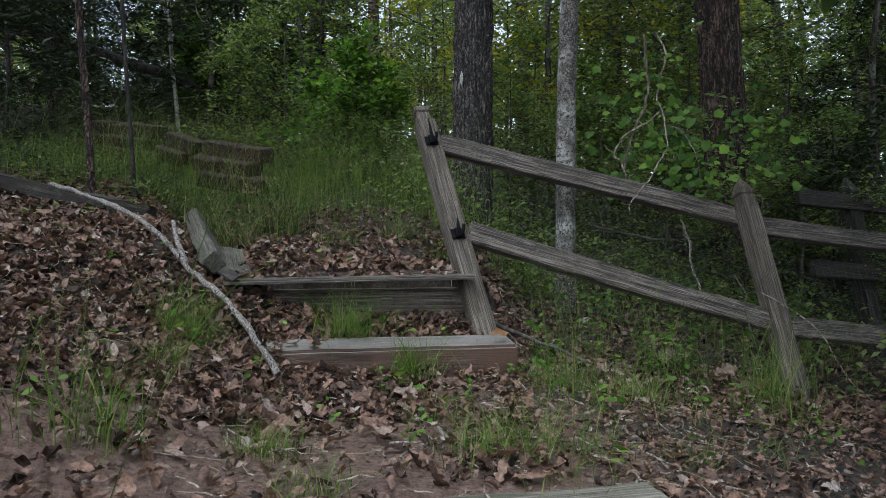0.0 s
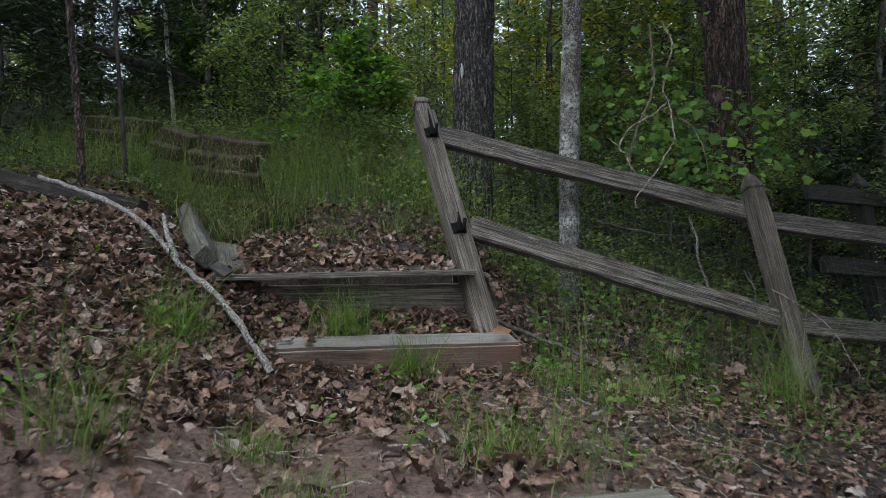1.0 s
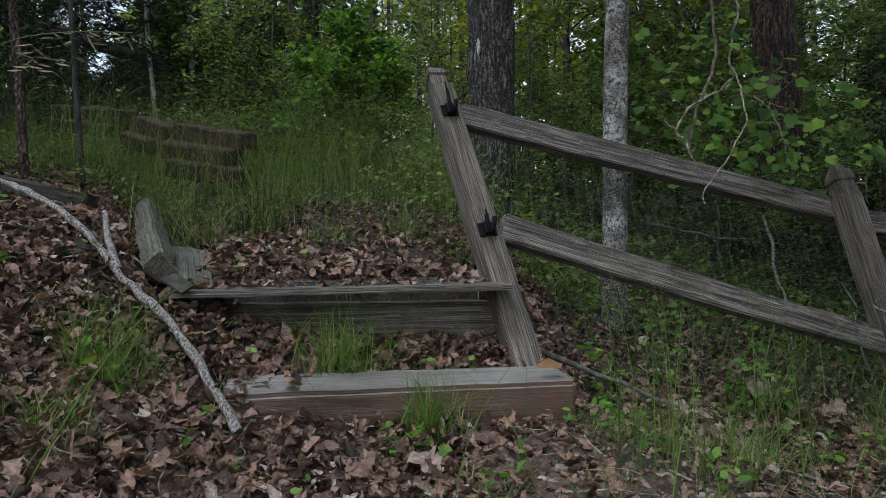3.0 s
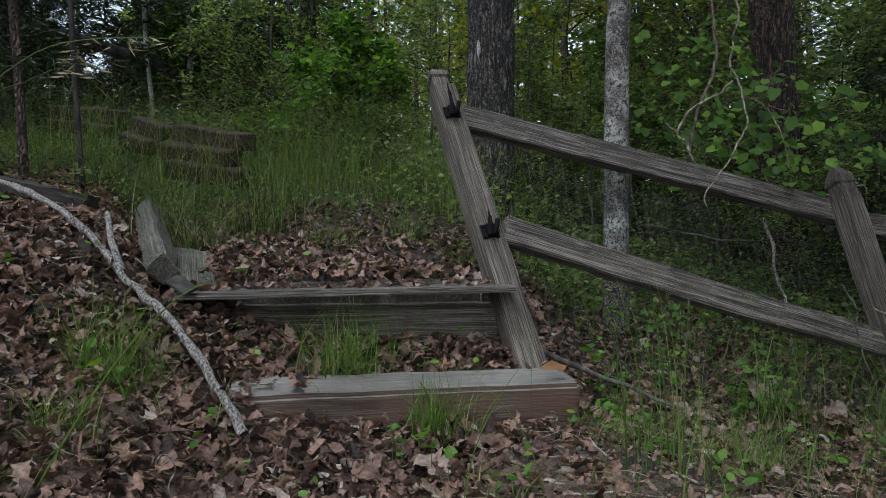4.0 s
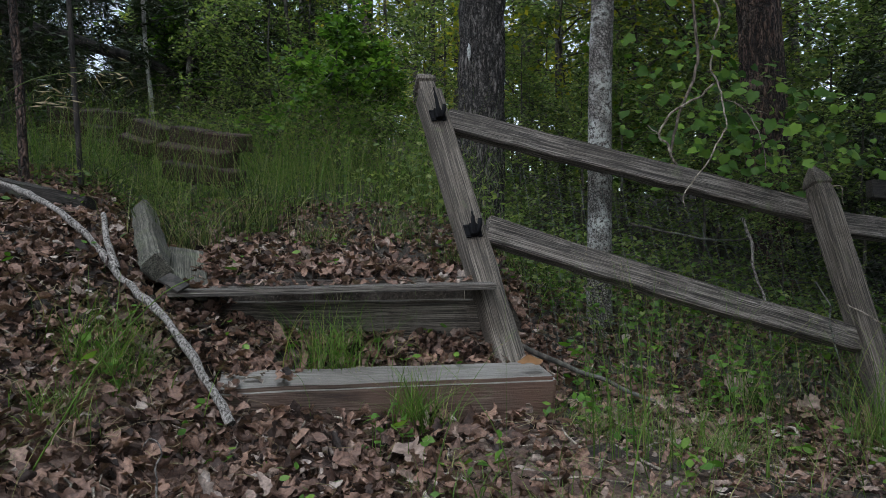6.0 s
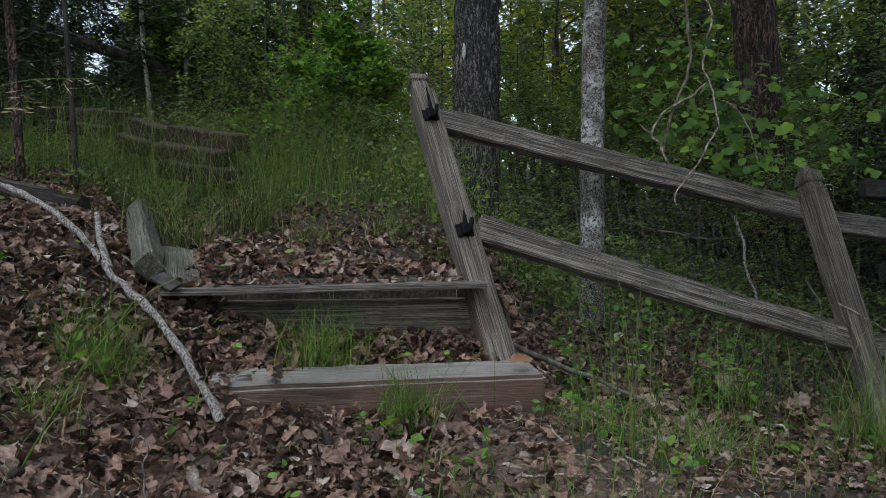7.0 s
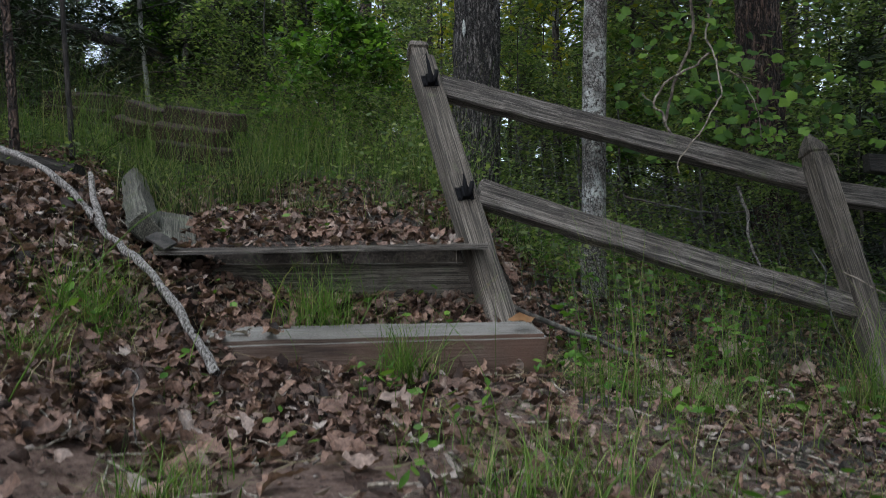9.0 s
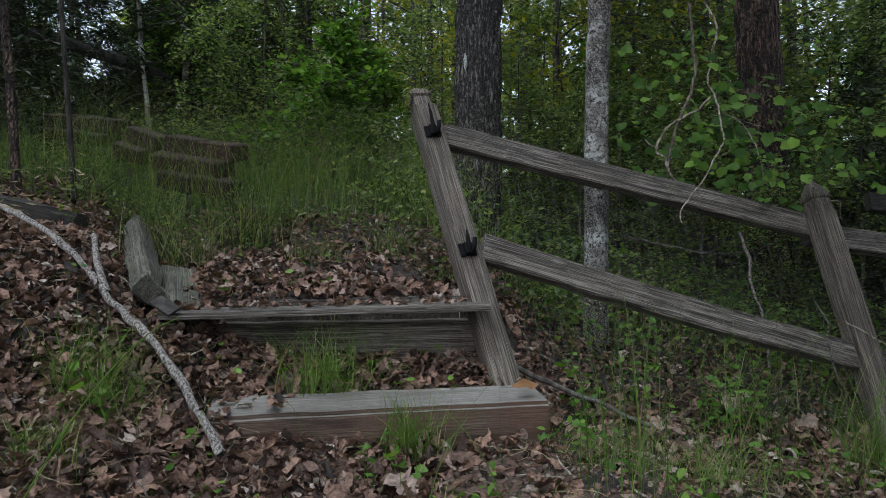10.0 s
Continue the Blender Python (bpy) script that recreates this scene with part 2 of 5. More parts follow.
iron_m, iron_t, iron_b = material("black_painted_iron")
iron_b.inputs["Base Color"].default_value = (0.006, 0.006, 0.007, 1)
iron_b.inputs["Roughness"].default_value = 0.8
iron_b.inputs["Specular IOR Level"].default_value = 0.06
bumped(iron_t, iron_b, noisy(iron_t, coords(iron_t, (1, 1, 1)), 120.0), 0.3, 0.001)
wire_m, wire_t, wire_b = material("green_grey_wire")
wire_b.inputs["Base Color"].default_value = (0.085, 0.100, 0.090, 1)
wire_b.inputs["Metallic"].default_value, wire_b.inputs["Roughness"].default_value = 0.5, 0.55

block_m, block_t, block_b = material("red_brown_block")
_bw = coords(block_t, (1, 1, 1))
_bc = ramp(block_t, noisy(block_t, _bw, 22.0, 7, 0.7), (0.3, (0.010, 0.005, 0.004)), (0.55, (0.036, 0.017, 0.013)), (0.75, (0.072, 0.044, 0.037)))
_info = block_t.nodes.new("ShaderNodeObjectInfo")
_bc = mixed(block_t, 0.8, _bc, ramp(block_t, _info.outputs["Random"], (0, (0.55, 0.52, 0.52)), (1, (1.15, 1.05, 1.0))), "MULTIPLY")
block_t.links.new(_bc, block_b.inputs["Base Color"])
block_b.inputs["Roughness"].default_value = 0.93
bumped(block_t, block_b, noisy(block_t, _bw, 70.0, 5), 0.7, 0.006)


# ---- mesh helpers ----
def smooth(a, b, x):
    t = np.clip((x - a) / (b - a), 0, 1)
    return t * t * (3 - 2 * t)


def array_mesh(name, verts, faces, mat, flat=False):
    """A mesh from arrays of corners (n, 3) and of equal-sided faces (m, k)."""
    verts, faces = np.asarray(verts, np.float32).reshape(-1, 3), np.asarray(faces, np.int32)
    me = bpy.data.meshes.new(name)
    k = faces.shape[1]
    me.vertices.add(len(verts))
    me.vertices.foreach_set("co", verts.ravel())
    me.loops.add(faces.size)
    me.loops.foreach_set("vertex_index", faces.ravel())
    me.polygons.add(len(faces))
    me.polygons.foreach_set("loop_start", np.arange(0, faces.size, k, dtype=np.int32))
    me.update(calc_edges=True)
    me.polygons.foreach_set("use_smooth", np.full(len(faces), not flat))
    me.materials.append(mat)
    me.validate()
    return me


def bm_mesh(name, bm, mat, flat=False):
    me = bpy.data.meshes.new(name)
    bm.to_mesh(me)
    bm.free()
    for p in me.polygons:
        p.use_smooth = not flat
    me.materials.append(mat)
    return me


def part(name, me, parent, label="", m=None):
    ob = new(name, me)
    ob.parent = parent
    if m is not None:
        ob.matrix_basis = m
    if label:
        ob["label"] = label
    return ob


def thing(name, label, category, m=None, group="", kind=""):
    ob = new(name)
    if m is not None:
        ob.matrix_basis = m
    return tagged(ob, label, category, group, kind)


def tube(points, radii, sides=6):
    """A tapered tube along points: corners and quads."""
    p = np.asarray(points, float)
    r = np.asarray(radii, float)
    d = np.gradient(p, axis=0)
    d /= np.linalg.norm(d, axis=1)[:, None] + 1e-9
    ref = np.array([0.31, 0.87, 0.39]) if abs(d[0, 2]) > 0.8 else np.array([0.05, 0.08, 1.0])
    u = np.cross(d, ref)
    u /= np.linalg.norm(u, axis=1)[:, None] + 1e-9
    w = np.cross(d, u)
    a = np.linspace(0, 2 * np.pi, sides, endpoint=False)
    ring = p[:, None] + r[:, None, None] * (np.cos(a)[None, :, None] * u[:, None] + np.sin(a)[None, :, None] * w[:, None])
    i, j = np.meshgrid(np.arange(len(p) - 1), np.arange(sides), indexing="ij")
    q = np.stack([i * sides + j, i * sides + (j + 1) % sides, (i + 1) * sides + (j + 1) % sides, (i + 1) * sides + j], -1)
    return ring.reshape(-1, 3), q.reshape(-1, 4)


def joined(pieces):
    vs, fs, n = [], [], 0
    for v, f in pieces:
        vs.append(v)
        fs.append(f + n)
        n += len(v)
    return np.concatenate(vs), np.concatenate(fs)


def curve_points(controls, n):
    """n points on a smooth line through the controls."""
    c = np.asarray(controls, float)
    k = np.arange(len(c))
    t = np.linspace(0, len(c) - 1, n)
    i = np.clip(t.astype(int), 0, len(c) - 2)
    f = (t - i)[:, None]
    a, b = c[np.clip(i - 1, 0, k[-1])], c[i]
    d, e = c[i + 1], c[np.clip(i + 2, 0, k[-1])]
    return 0.5 * (2 * b + (d - a) * f + (2 * a - 5 * b + 4 * d - e) * f ** 2 + (3 * b - a - 3 * d + e) * f ** 3)


def wobble(p, scale, amount, seed=0.0):
    """Moves points by smooth noise."""
    out = np.array(p, float)
    for row in out:
        row += amount * np.array(noise.noise_vector(Vector(row * scale) + Vector((seed, seed * 0.7, 0))))
    return out


def spun(n, rng, tilt=1.0):
    """n random turns: columns are along, across and up. tilt: how far from level."""
    a = rng.uniform(0, 2 * np.pi, n)
    up = np.stack([rng.normal(0, tilt, n), rng.normal(0, tilt, n), np.ones(n)], -1)
    up /= np.linalg.norm(up, axis=1)[:, None]
    f = np.stack([np.cos(a), np.sin(a), np.zeros(n)], -1)
    f -= up * np.sum(f * up, 1)[:, None]
    f /= np.linalg.norm(f, axis=1)[:, None]
    return np.stack([f, np.cross(up, f), up], 1)


def scattered(shape, faces, places, turns, sizes, roll=None, crumple=0.0):
    """Copies of a leaf shape (along x, midrib on y = 0), each turned and sized. roll: curl across, curl along, twist."""
    n, k = len(places), len(shape)
    s = np.repeat(shape[None], n, 0)
    if crumple:
        s = s + rng.normal(0, crumple, s.shape) * np.array([0.4, 0.4, 0.6])
        wave = rng.uniform(0, 6.3, (n, 2))
        s[..., 2] += np.abs(s[..., 1]) * 0.45 * np.sin(6.5 * s[..., 0] + wave[:, :1]) + 0.05 * np.sin(5.0 * s[..., 0] + wave[:, 1:])
    if roll is not None:
        a, c = roll[:, 0:1] + 1e-3, roll[:, 1:2] + 1e-3
        y = s[..., 1].copy()
        s[..., 1], s[..., 2] = np.sin(a * y) / a, s[..., 2] + (1 - np.cos(a * y)) / a
        x = s[..., 0] - 0.5
        z = s[..., 2].copy()
        s[..., 0], s[..., 2] = np.sin(c * x) * (1 / c - z), 1 / c - np.cos(c * x) * (1 / c - z)
        t = roll[:, 2:3] * x
        y, z = s[..., 1].copy(), s[..., 2].copy()
        s[..., 1], s[..., 2] = y * np.cos(t) - z * np.sin(t), y * np.sin(t) + z * np.cos(t)
    s = s * sizes[:, None, None]
    v = np.einsum("nki,nij->nkj", s, turns) + places[:, None]
    f = faces[None] + (np.arange(n) * k)[:, None, None]
    return v.reshape(-1, 3), f.reshape(-1, faces.shape[1])


def leaf_shape(widths, lobe=0.05, cols=2):
    """Half widths along the midrib: corners and quads of one leaf."""
    w = np.asarray(widths)
    n = len(w)
    x = np.linspace(0, 1, n)
    sides = np.linspace(-1, 1, 2 * cols + 1)
    mean = np.convolve(np.pad(w, 1, mode="edge"), [0.3, 0.4, 0.3], "valid")
    grid = np.array([[(xi + lobe * abs(k) * np.sign(wi - mi), k * wi, 0.0) for k in sides] for xi, wi, mi in zip(x, w, mean)])
    m = len(sides)
    i, k = np.meshgrid(np.arange(n - 1), np.arange(m - 1), indexing="ij")
    q = np.stack([i * m + k, i * m + k + 1, (i + 1) * m + k + 1, (i + 1) * m + k], -1).reshape(-1, 4)
    return grid.reshape(-1, 3), q


def curls(n, across=3.0, along=1.5, twist=0.8):
    return np.column_stack([rng.normal(across * 0.5, across, n), rng.normal(0, along, n), rng.normal(0, twist, n)])


def vine_leaf(points=30):
    """A broad grape leaf with five lobes, toothed, notched at its stalk: corners and triangles about the middle."""
    a = np.linspace(-0.9, 0.9, points) * np.pi
    r = 0.41 + 0.045 * np.cos(5 * a) + 0.040 * np.cos(3 * a) + 0.06 * np.cos(a) + 0.028 * np.where(np.arange(points) % 2, 1, -1)
    rim = np.column_stack([0.45 + r * np.cos(a), 0.98 * r * np.sin(a), -0.10 * r])
    stalk = np.array([[0.45, 0, 0], [0.18, 0, 0.01]])
    k = np.arange(points - 1)
    tri = np.column_stack([0 * k, k + 2, k + 3])
    return np.concatenate([stalk, rim]), np.concatenate([tri, [[0, points + 1, 1], [0, 1, 2]]])


OAK_LEAF = leaf_shape([0.010, 0.03, 0.09, 0.10, 0.08, 0.16, 0.19, 0.15, 0.11, 0.19, 0.23, 0.20, 0.13, 0.17, 0.16, 0.08, 0.012], 0.0)
OAK_FOLD = leaf_shape([0.010, 0.08, 0.10, 0.20, 0.12, 0.25, 0.15, 0.21, 0.10, 0.012], 0.01, 1)
BEECH_LEAF = leaf_shape([0.015, 0.12, 0.20, 0.235, 0.22, 0.15, 0.01], 0.0)
FLAT_LEAF = leaf_shape([0.015, 0.22, 0.29, 0.20, 0.01], 0.0, 1)
WEED_LEAF = leaf_shape([0.02, 0.20, 0.30, 0.22, 0.01], 0.0, 1)
LOBED_LEAF = vine_leaf()
HUSK = (np.array([[0, 0, 0], [0.5, 0.06, 0.025], [1, 0, 0], [0.5, -0.06, 0.025]], float), np.array([[0, 1, 2, 3]]))
NEEDLE_SPRAY = (np.array([[0, 0, 0], [0.4, 0.10, 0.03], [1, 0, -0.06], [0.4, -0.10, 0.03]], float), np.array([[0, 1, 2, 3]]))
SIMPLE_LEAF = (np.array([[0, 0, 0], [0.45, 0.27, 0.07], [1, 0, -0.04], [0.45, -0.27, 0.07]], float), np.array([[0, 1, 2, 3]]))
FOLDED_LEAF = (np.array([[0, 0, 0], [0.3, 0.26, 0.06], [0.7, 0.22, 0.05], [1, 0, -0.06], [0.7, -0.22, 0.05], [0.3, -0.26, 0.06], [0.5, 0, 0]], float), np.array([[0, 6, 2, 1], [6, 3, 2, 2], [0, 5, 4, 6], [6, 4, 4, 3]])[[0, 2]])


# ---- lie of the land ----
def land(x, y):
    """Height of the ground: a slope that rises to the back and the left, with two terraces at the steps."""
    x, y = np.asarray(x, float), np.asarray(y, float)
    yy = np.minimum(y, 14.0) + 0.25 * np.clip(y - 14.0, 0, 30)
    path = -0.22 * np.clip(1.66 - y, 0, 6) + 0.02 * smooth(1.5, 2.9, y)
    left = 0.30 * np.clip(-x - 0.55, 0, 3.0) + 0.09 * np.clip(-x - 0.4, 0, 3.0) * np.clip(y - 1.4, -1, 1.2)
    low = path + left - 0.15 * np.clip(x - 0.3, 0, 3.5) + 0.020 * smooth(0.05, -0.6, x) * smooth(2.4, 2.85, y) + 0.060 * smooth(0.05, -0.50, x) * smooth(2.66, 2.82, y)
    line = x + 1.03 + 0.45 * (np.clip(y, 2.9, 6.5) - 3.14)
    upper = 0.44 + 0.205 * (yy - 3.3) - 0.13 * np.clip(x + 0.2, 0, 4) + 0.15 * smooth(0.06, -0.22, line) + 0.15 * np.clip(-line, 0, 4)
    right = 0.06 - 0.21 * np.clip(x - 0.3, -3, 3.2) + 0.20 * (yy - 3.1)
    w = smooth(0.05, 0.55, x)
    high = upper * (1 - w) + right * w
    bank = smooth(2.55, 3.40, y + 0.15 * np.clip(-x - 1.0, -0.3, 1.5))
    tie = 2.96 + 0.25 * x
    edge = 3.46 + 0.115 * x
    step = 0.02 + 0.135 * smooth(0.0, 0.04, y - tie - 0.10) + (0.085 + 0.05 * smooth(-0.42, -0.75, x)) * smooth(0.16, 0.40, y - tie)
    stairs = np.where(y > edge + 0.04, high, np.minimum(step, high + 0.0))
    stairs = np.where(y < tie, low, stairs)
    inside = smooth(-0.98, -0.72, x) * (1 - smooth(0.22, 0.34, x))
    gentle = low * (1 - bank) + high * bank
    r = smooth(2.95, 4.1, y)
    rightside = low * (1 - r) + high * r
    gentle = np.where(x > 0, rightside, gentle)
    heap = 0.085 * np.exp(-((x + 0.76) / 0.10) ** 2 - ((y - 2.87) / 0.10) ** 2)
    return gentle * (1 - inside) + stairs * inside + heap


def rough_land(x, y):
    return land(x, y) + 0.018 * np.sin(3.1 * x + 1.7 * np.sin(2.3 * y)) * np.sin(2.7 * y + 0.6) + 0.007 * np.sin(11 * x + 3 * np.sin(5 * y)) * np.sin(9.7 * y + 2 * np.sin(7 * x))


def spaced(near_lo, near_hi, step, far):
    core = np.arange(near_lo, near_hi + step / 2, step)
    out, d, up = [], step, []
    p = near_hi
    while p < far:
        d = min(d * 1.22, far)
        p += d
        up.append(p)
    d, p = step, near_lo
    while p > -far:
        d = min(d * 1.22, far)
        p -= d
        out.append(p)
    return np.concatenate([out[::-1], core, up])


gx, gy = spaced(-2.4, 2.6, 0.03, 2500), spaced(1.1, 5.6, 0.03, 2500)
GX, GY = np.meshgrid(gx, gy, indexing="ij")
GZ = rough_land(np.clip(GX, -30, 30), np.clip(GY, -8, 60))
nI, nJ = GX.shape
ii, jj = np.meshgrid(np.arange(nI - 1), np.arange(nJ - 1), indexing="ij")
gq = np.stack([ii * nJ + jj, (ii + 1) * nJ + jj, (ii + 1) * nJ + jj + 1, ii * nJ + jj + 1], -1).reshape(-1, 4)
ground = new("ground", array_mesh("ground", np.stack([GX, GY, GZ], -1), gq, SOIL))
tagged(ground, "sloping woodland soil under fallen leaves", "ground", kind="structure")


# ---- timbers ----
def beam_mesh(name, length, depth, height, mat, seed, wear=0.006, cuts=28, bow=0.0, top=None, broken=0.0):
    """A worn squared timber along x, its centre at the origin."""
    bm = bmesh.new()
    bmesh.ops.create_cube(bm, size=1.0)
    bmesh.ops.scale(bm, vec=(length, depth, height), verts=bm.verts)
    bmesh.ops.bevel(bm, geom=bm.edges[:], offset=min(depth, height) * 0.09, segments=2, affect="EDGES")
    for k in range(1, cuts):
        x = -length / 2 + length * k / cuts
        bmesh.ops.bisect_plane(bm, geom=bm.verts[:] + bm.edges[:] + bm.faces[:], plane_co=(x, 0, 0), plane_no=(1, 0, 0))
    for v in bm.verts:
        q = Vector((v.co.x * 6 + seed, v.co.y * 14, v.co.z * 14))
        v.co += wear * noise.noise_vector(q) + 0.35 * wear * noise.noise_vector(q * 4)
        v.co.z += bow * (1 - (2 * v.co.x / length) ** 2)
        if v.co.x < -0.42 * length:
            v.co += broken * Vector((1.6 * noise.noise(q * 2.3) + 0.5, 0.4 * noise.noise(q * 3.1), 0.4 * noise.noise(q * 2.7)))
    me = bm_mesh(name, bm, mat, flat=True)
    # upward faces are coloured paler and greyer than the sides
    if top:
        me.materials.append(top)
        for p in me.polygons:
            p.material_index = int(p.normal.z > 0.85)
    return me


def between(a, b, roll=0.0):
    """Pose of a timber whose x runs from a to b, about the middle."""
    a, b = Vector(a), Vector(b)
    x = (b - a).normalized()
    y = Vector((0, 0, 1)).cross(x).normalized()
    z = x.cross(y)
    m = Matrix((x, y, z)).transposed().to_4x4()
    m.translation = (a + b) / 2
    return m @ pose(0, 0, 0, roll)


def timber(name, a, b, depth, height, mat, seed, label, category, wear=0.006, roll=0.0, group="", bow=0.0, top=None, broken=0.0):
    ob = new(name, beam_mesh(name, (Vector(b) - Vector(a)).length, depth, height, mat, seed, wear, bow=bow, top=top, broken=broken))
    ob.matrix_basis = between(a, b, roll)
    return tagged(ob, label, category, group)


timber("step_timber", (-0.73, 2.874, 0.1225), (0.297, 3.130, 0.112), 0.18, 0.145, TIE_WOOD, 1.0, "brown weathered timber step edged with fallen leaves", "step", 0.003, roll=9, group="garden steps", top=GREY_TOP_WOOD)
timber("step_timber", (-0.85, 3.355, 0.303), (0.16, 3.472, 0.303), 0.13, 0.175, POST_WOOD, 2.0, "dark brown timber riser under an overhanging board", "step", 0.006, group="garden steps")
timber("step_board", (-0.98, 3.215, 0.437), (0.13, 3.340, 0.449), 0.20, 0.022, GREY_WOOD, 3.0, "thin grey weathered tread board over a riser", "board", 0.004)
timber("step_board", (-0.70, 3.47, 0.452), (0.09, 3.585, 0.462), 0.13, 0.03, GREY_WOOD, 3.6, "grey tread plank half buried in leaves behind another", "board", 0.005)
timber("step_timber", (-0.75, 1.380, -0.0625), (0.525, 1.658, -0.0625), 0.145, 0.145, PALE_WOOD, 4.0, "grey weathered timber step at the foot of the path", "step", 0.005, group="garden steps")
timber("edging_timber", (-1.035, 3.2, 0.518), (-1.413, 4.02, 0.761), 0.088, 0.088, MOSSY_WOOD, 5.0, "short grey split landscape timber on the leafy bank", "timber", 0.010, roll=50, broken=0.035)
timber("edging_timber", (-0.925, 3.19, 0.432), (-1.085, 3.63, 0.575), 0.135, 0.030, MOSSY_WOOD, 6.0, "weathered grey timber offcut beside the steps", "timber", 0.008, roll=12)
timber("bark_slab", (-0.985, 3.14, 0.492), (-0.905, 3.10, 0.452), 0.050, 0.009, BLACK_BARK, 6.5, "black broken slab of bark beside the steps", "bark", 0.008, roll=25)
timber("bank_timber", (-2.9, 4.0, 1.06), (-1.60, 3.91, 0.770), 0.10, 0.085, DARK_WOOD, 7.0, "dark rotten timber edging the top of the bank", "timber", 0.012)


# ---- fence ----
def post_mesh(name, length, width, mat, seed, pointed=True):
    """A square post along x with a notched top at the far end, pointed or blunt."""
    bm = bmesh.new()
    shaft = [(length * k / 16, 1.0) for k in range(14)]
    if pointed:
        top = [(-0.190, 1.0), (-0.150, 0.93), (-0.108, 0.80), (-0.100, 0.96), (-0.088, 0.95), (-0.050, 0.66), (-0.012, 0.28), (0.0, 0.14)]
    else:
        top = [(-0.125, 1.0), (-0.112, 0.70), (-0.060, 0.68), (-0.052, 0.86), (-0.036, 0.86), (-0.008, 0.55), (0.0, 0.30)]
    prof = shaft + [(length + x, s) for x, s in top]
    rings = []
    for x, s in prof:
        h = width / 2 * s
        c = 0.18 * h
        loop = [(h - c, h), (h, h - c), (h, -h + c), (h - c, -h), (-h + c, -h), (-h, -h + c), (-h, h - c), (-h + c, h)]
        rings.append([bm.verts.new((x, a, b)) for a, b in loop])
    for r, q in zip(rings, rings[1:]):
        for k in range(8):
            bm.faces.new((r[k], r[(k + 1) % 8], q[(k + 1) % 8], q[k]))
    bm.faces.new(rings[0])
    bm.faces.new(rings[-1][::-1])
    bmesh.ops.recalc_face_normals(bm, faces=bm.faces)
    for v in bm.verts:
        q = Vector((v.co.x * 5 + seed, v.co.y * 16, v.co.z * 16))
        v.co += 0.004 * noise.noise_vector(q) + 0.002 * noise.noise_vector(q * 4)
    return bm_mesh(name, bm, mat, flat=True)


def post_pose(foot, top, turn):
    m = between(foot, top)
    m.translation = Vector(foot)
    return m @ pose(0, 0, 0, turn)


fence = thing("rail_fence", "leaning grey timber post-and-rail fence with gothic-topped posts", "fence")
POSTS = [((0.245, 3.125, -0.05), (-0.135, 3.985, 1.36), -8), ((1.815, 3.58, -0.36), (1.688, 4.115, 0.962), -6), ((3.42, 3.90, -0.72), (3.25, 4.45, 0.62), -5)]
for k, (foot, top, turn) in enumerate(POSTS):
    length = (Vector(top) - Vector(foot)).length
    part("post", post_mesh("post", length, 0.102, POST_WOOD, 11.0 * k, k > 0), fence, "", post_pose(foot, top, turn))
RAILS = [((-0.03, 3.89, 1.145), (1.72, 4.10, 0.735), 0.0), ((0.12, 3.53, 0.658), (1.80, 3.82, 0.168), -0.015), ((1.66, 4.115, 0.712), (3.33, 4.31, 0.500), 0.0), ((1.75, 3.80, 0.160), (3.40, 4.02, -0.03), 0.0)]
for k, (a, b, bow) in enumerate(RAILS):
    part("rail", beam_mesh("rail", (Vector(b) - Vector(a)).length, 0.055, 0.108, GREY_WOOD, 21.0 + 3 * k, 0.006, 40, bow), fence, "", between(a, b, -22))


# DARK_WOOD puts the shade over this section into its colour
back = thing("rail_fence", "post-and-rail fence section coloured dark for shade, half hidden by vines", "fence")
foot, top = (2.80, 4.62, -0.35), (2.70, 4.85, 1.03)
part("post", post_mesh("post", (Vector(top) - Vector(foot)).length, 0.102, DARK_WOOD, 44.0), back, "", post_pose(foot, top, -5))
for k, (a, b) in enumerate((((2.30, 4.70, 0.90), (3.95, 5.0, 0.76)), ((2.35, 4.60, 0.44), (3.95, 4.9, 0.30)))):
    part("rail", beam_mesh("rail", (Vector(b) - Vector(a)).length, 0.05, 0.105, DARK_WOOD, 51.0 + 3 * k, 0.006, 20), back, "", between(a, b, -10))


# ---- trees ----
def trunk_mesh(name, controls, radii, mat, sides, rings, ridge, seed, freq=(6, 1.6)):
    """A trunk along controls with furrowed bark as relief."""
    p = curve_points(controls, rings)
    r = np.interp(np.linspace(0, 1, rings), np.linspace(0, 1, len(radii)), radii)
    v, q = tube(p, r, sides)
    c = np.repeat(p, sides, 0)
    out = (v - c)
    out /= np.linalg.norm(out, axis=1)[:, None] + 1e-9
    h = np.empty(len(v))
    for k, (o, z) in enumerate(zip(out, c[:, 2])):
        s = Vector((o[0] * freq[0] + seed, o[1] * freq[0], z * freq[1] * 3.2))
        h[k] = abs(noise.noise(s)) * 1.6 + 0.5 * abs(noise.noise(s * 2.3)) - 0.6
    v = v + out * (h * ridge)[:, None]
    return array_mesh(name, v, q, mat)


def limb(rng, start, direction, length, radius, n=7, droop=-0.05, kink=0.16):
    p = [np.asarray(start, float)]
    d = np.asarray(direction, float)
    d = d / np.linalg.norm(d)
    for _ in range(n - 1):
        d = d + rng.normal(0, kink, 3) + np.array([0, 0, droop])
        d /= np.linalg.norm(d)
        p.append(p[-1] + d * length / (n - 1))
    return np.array(p), np.linspace(radius, radius * 0.25, n)


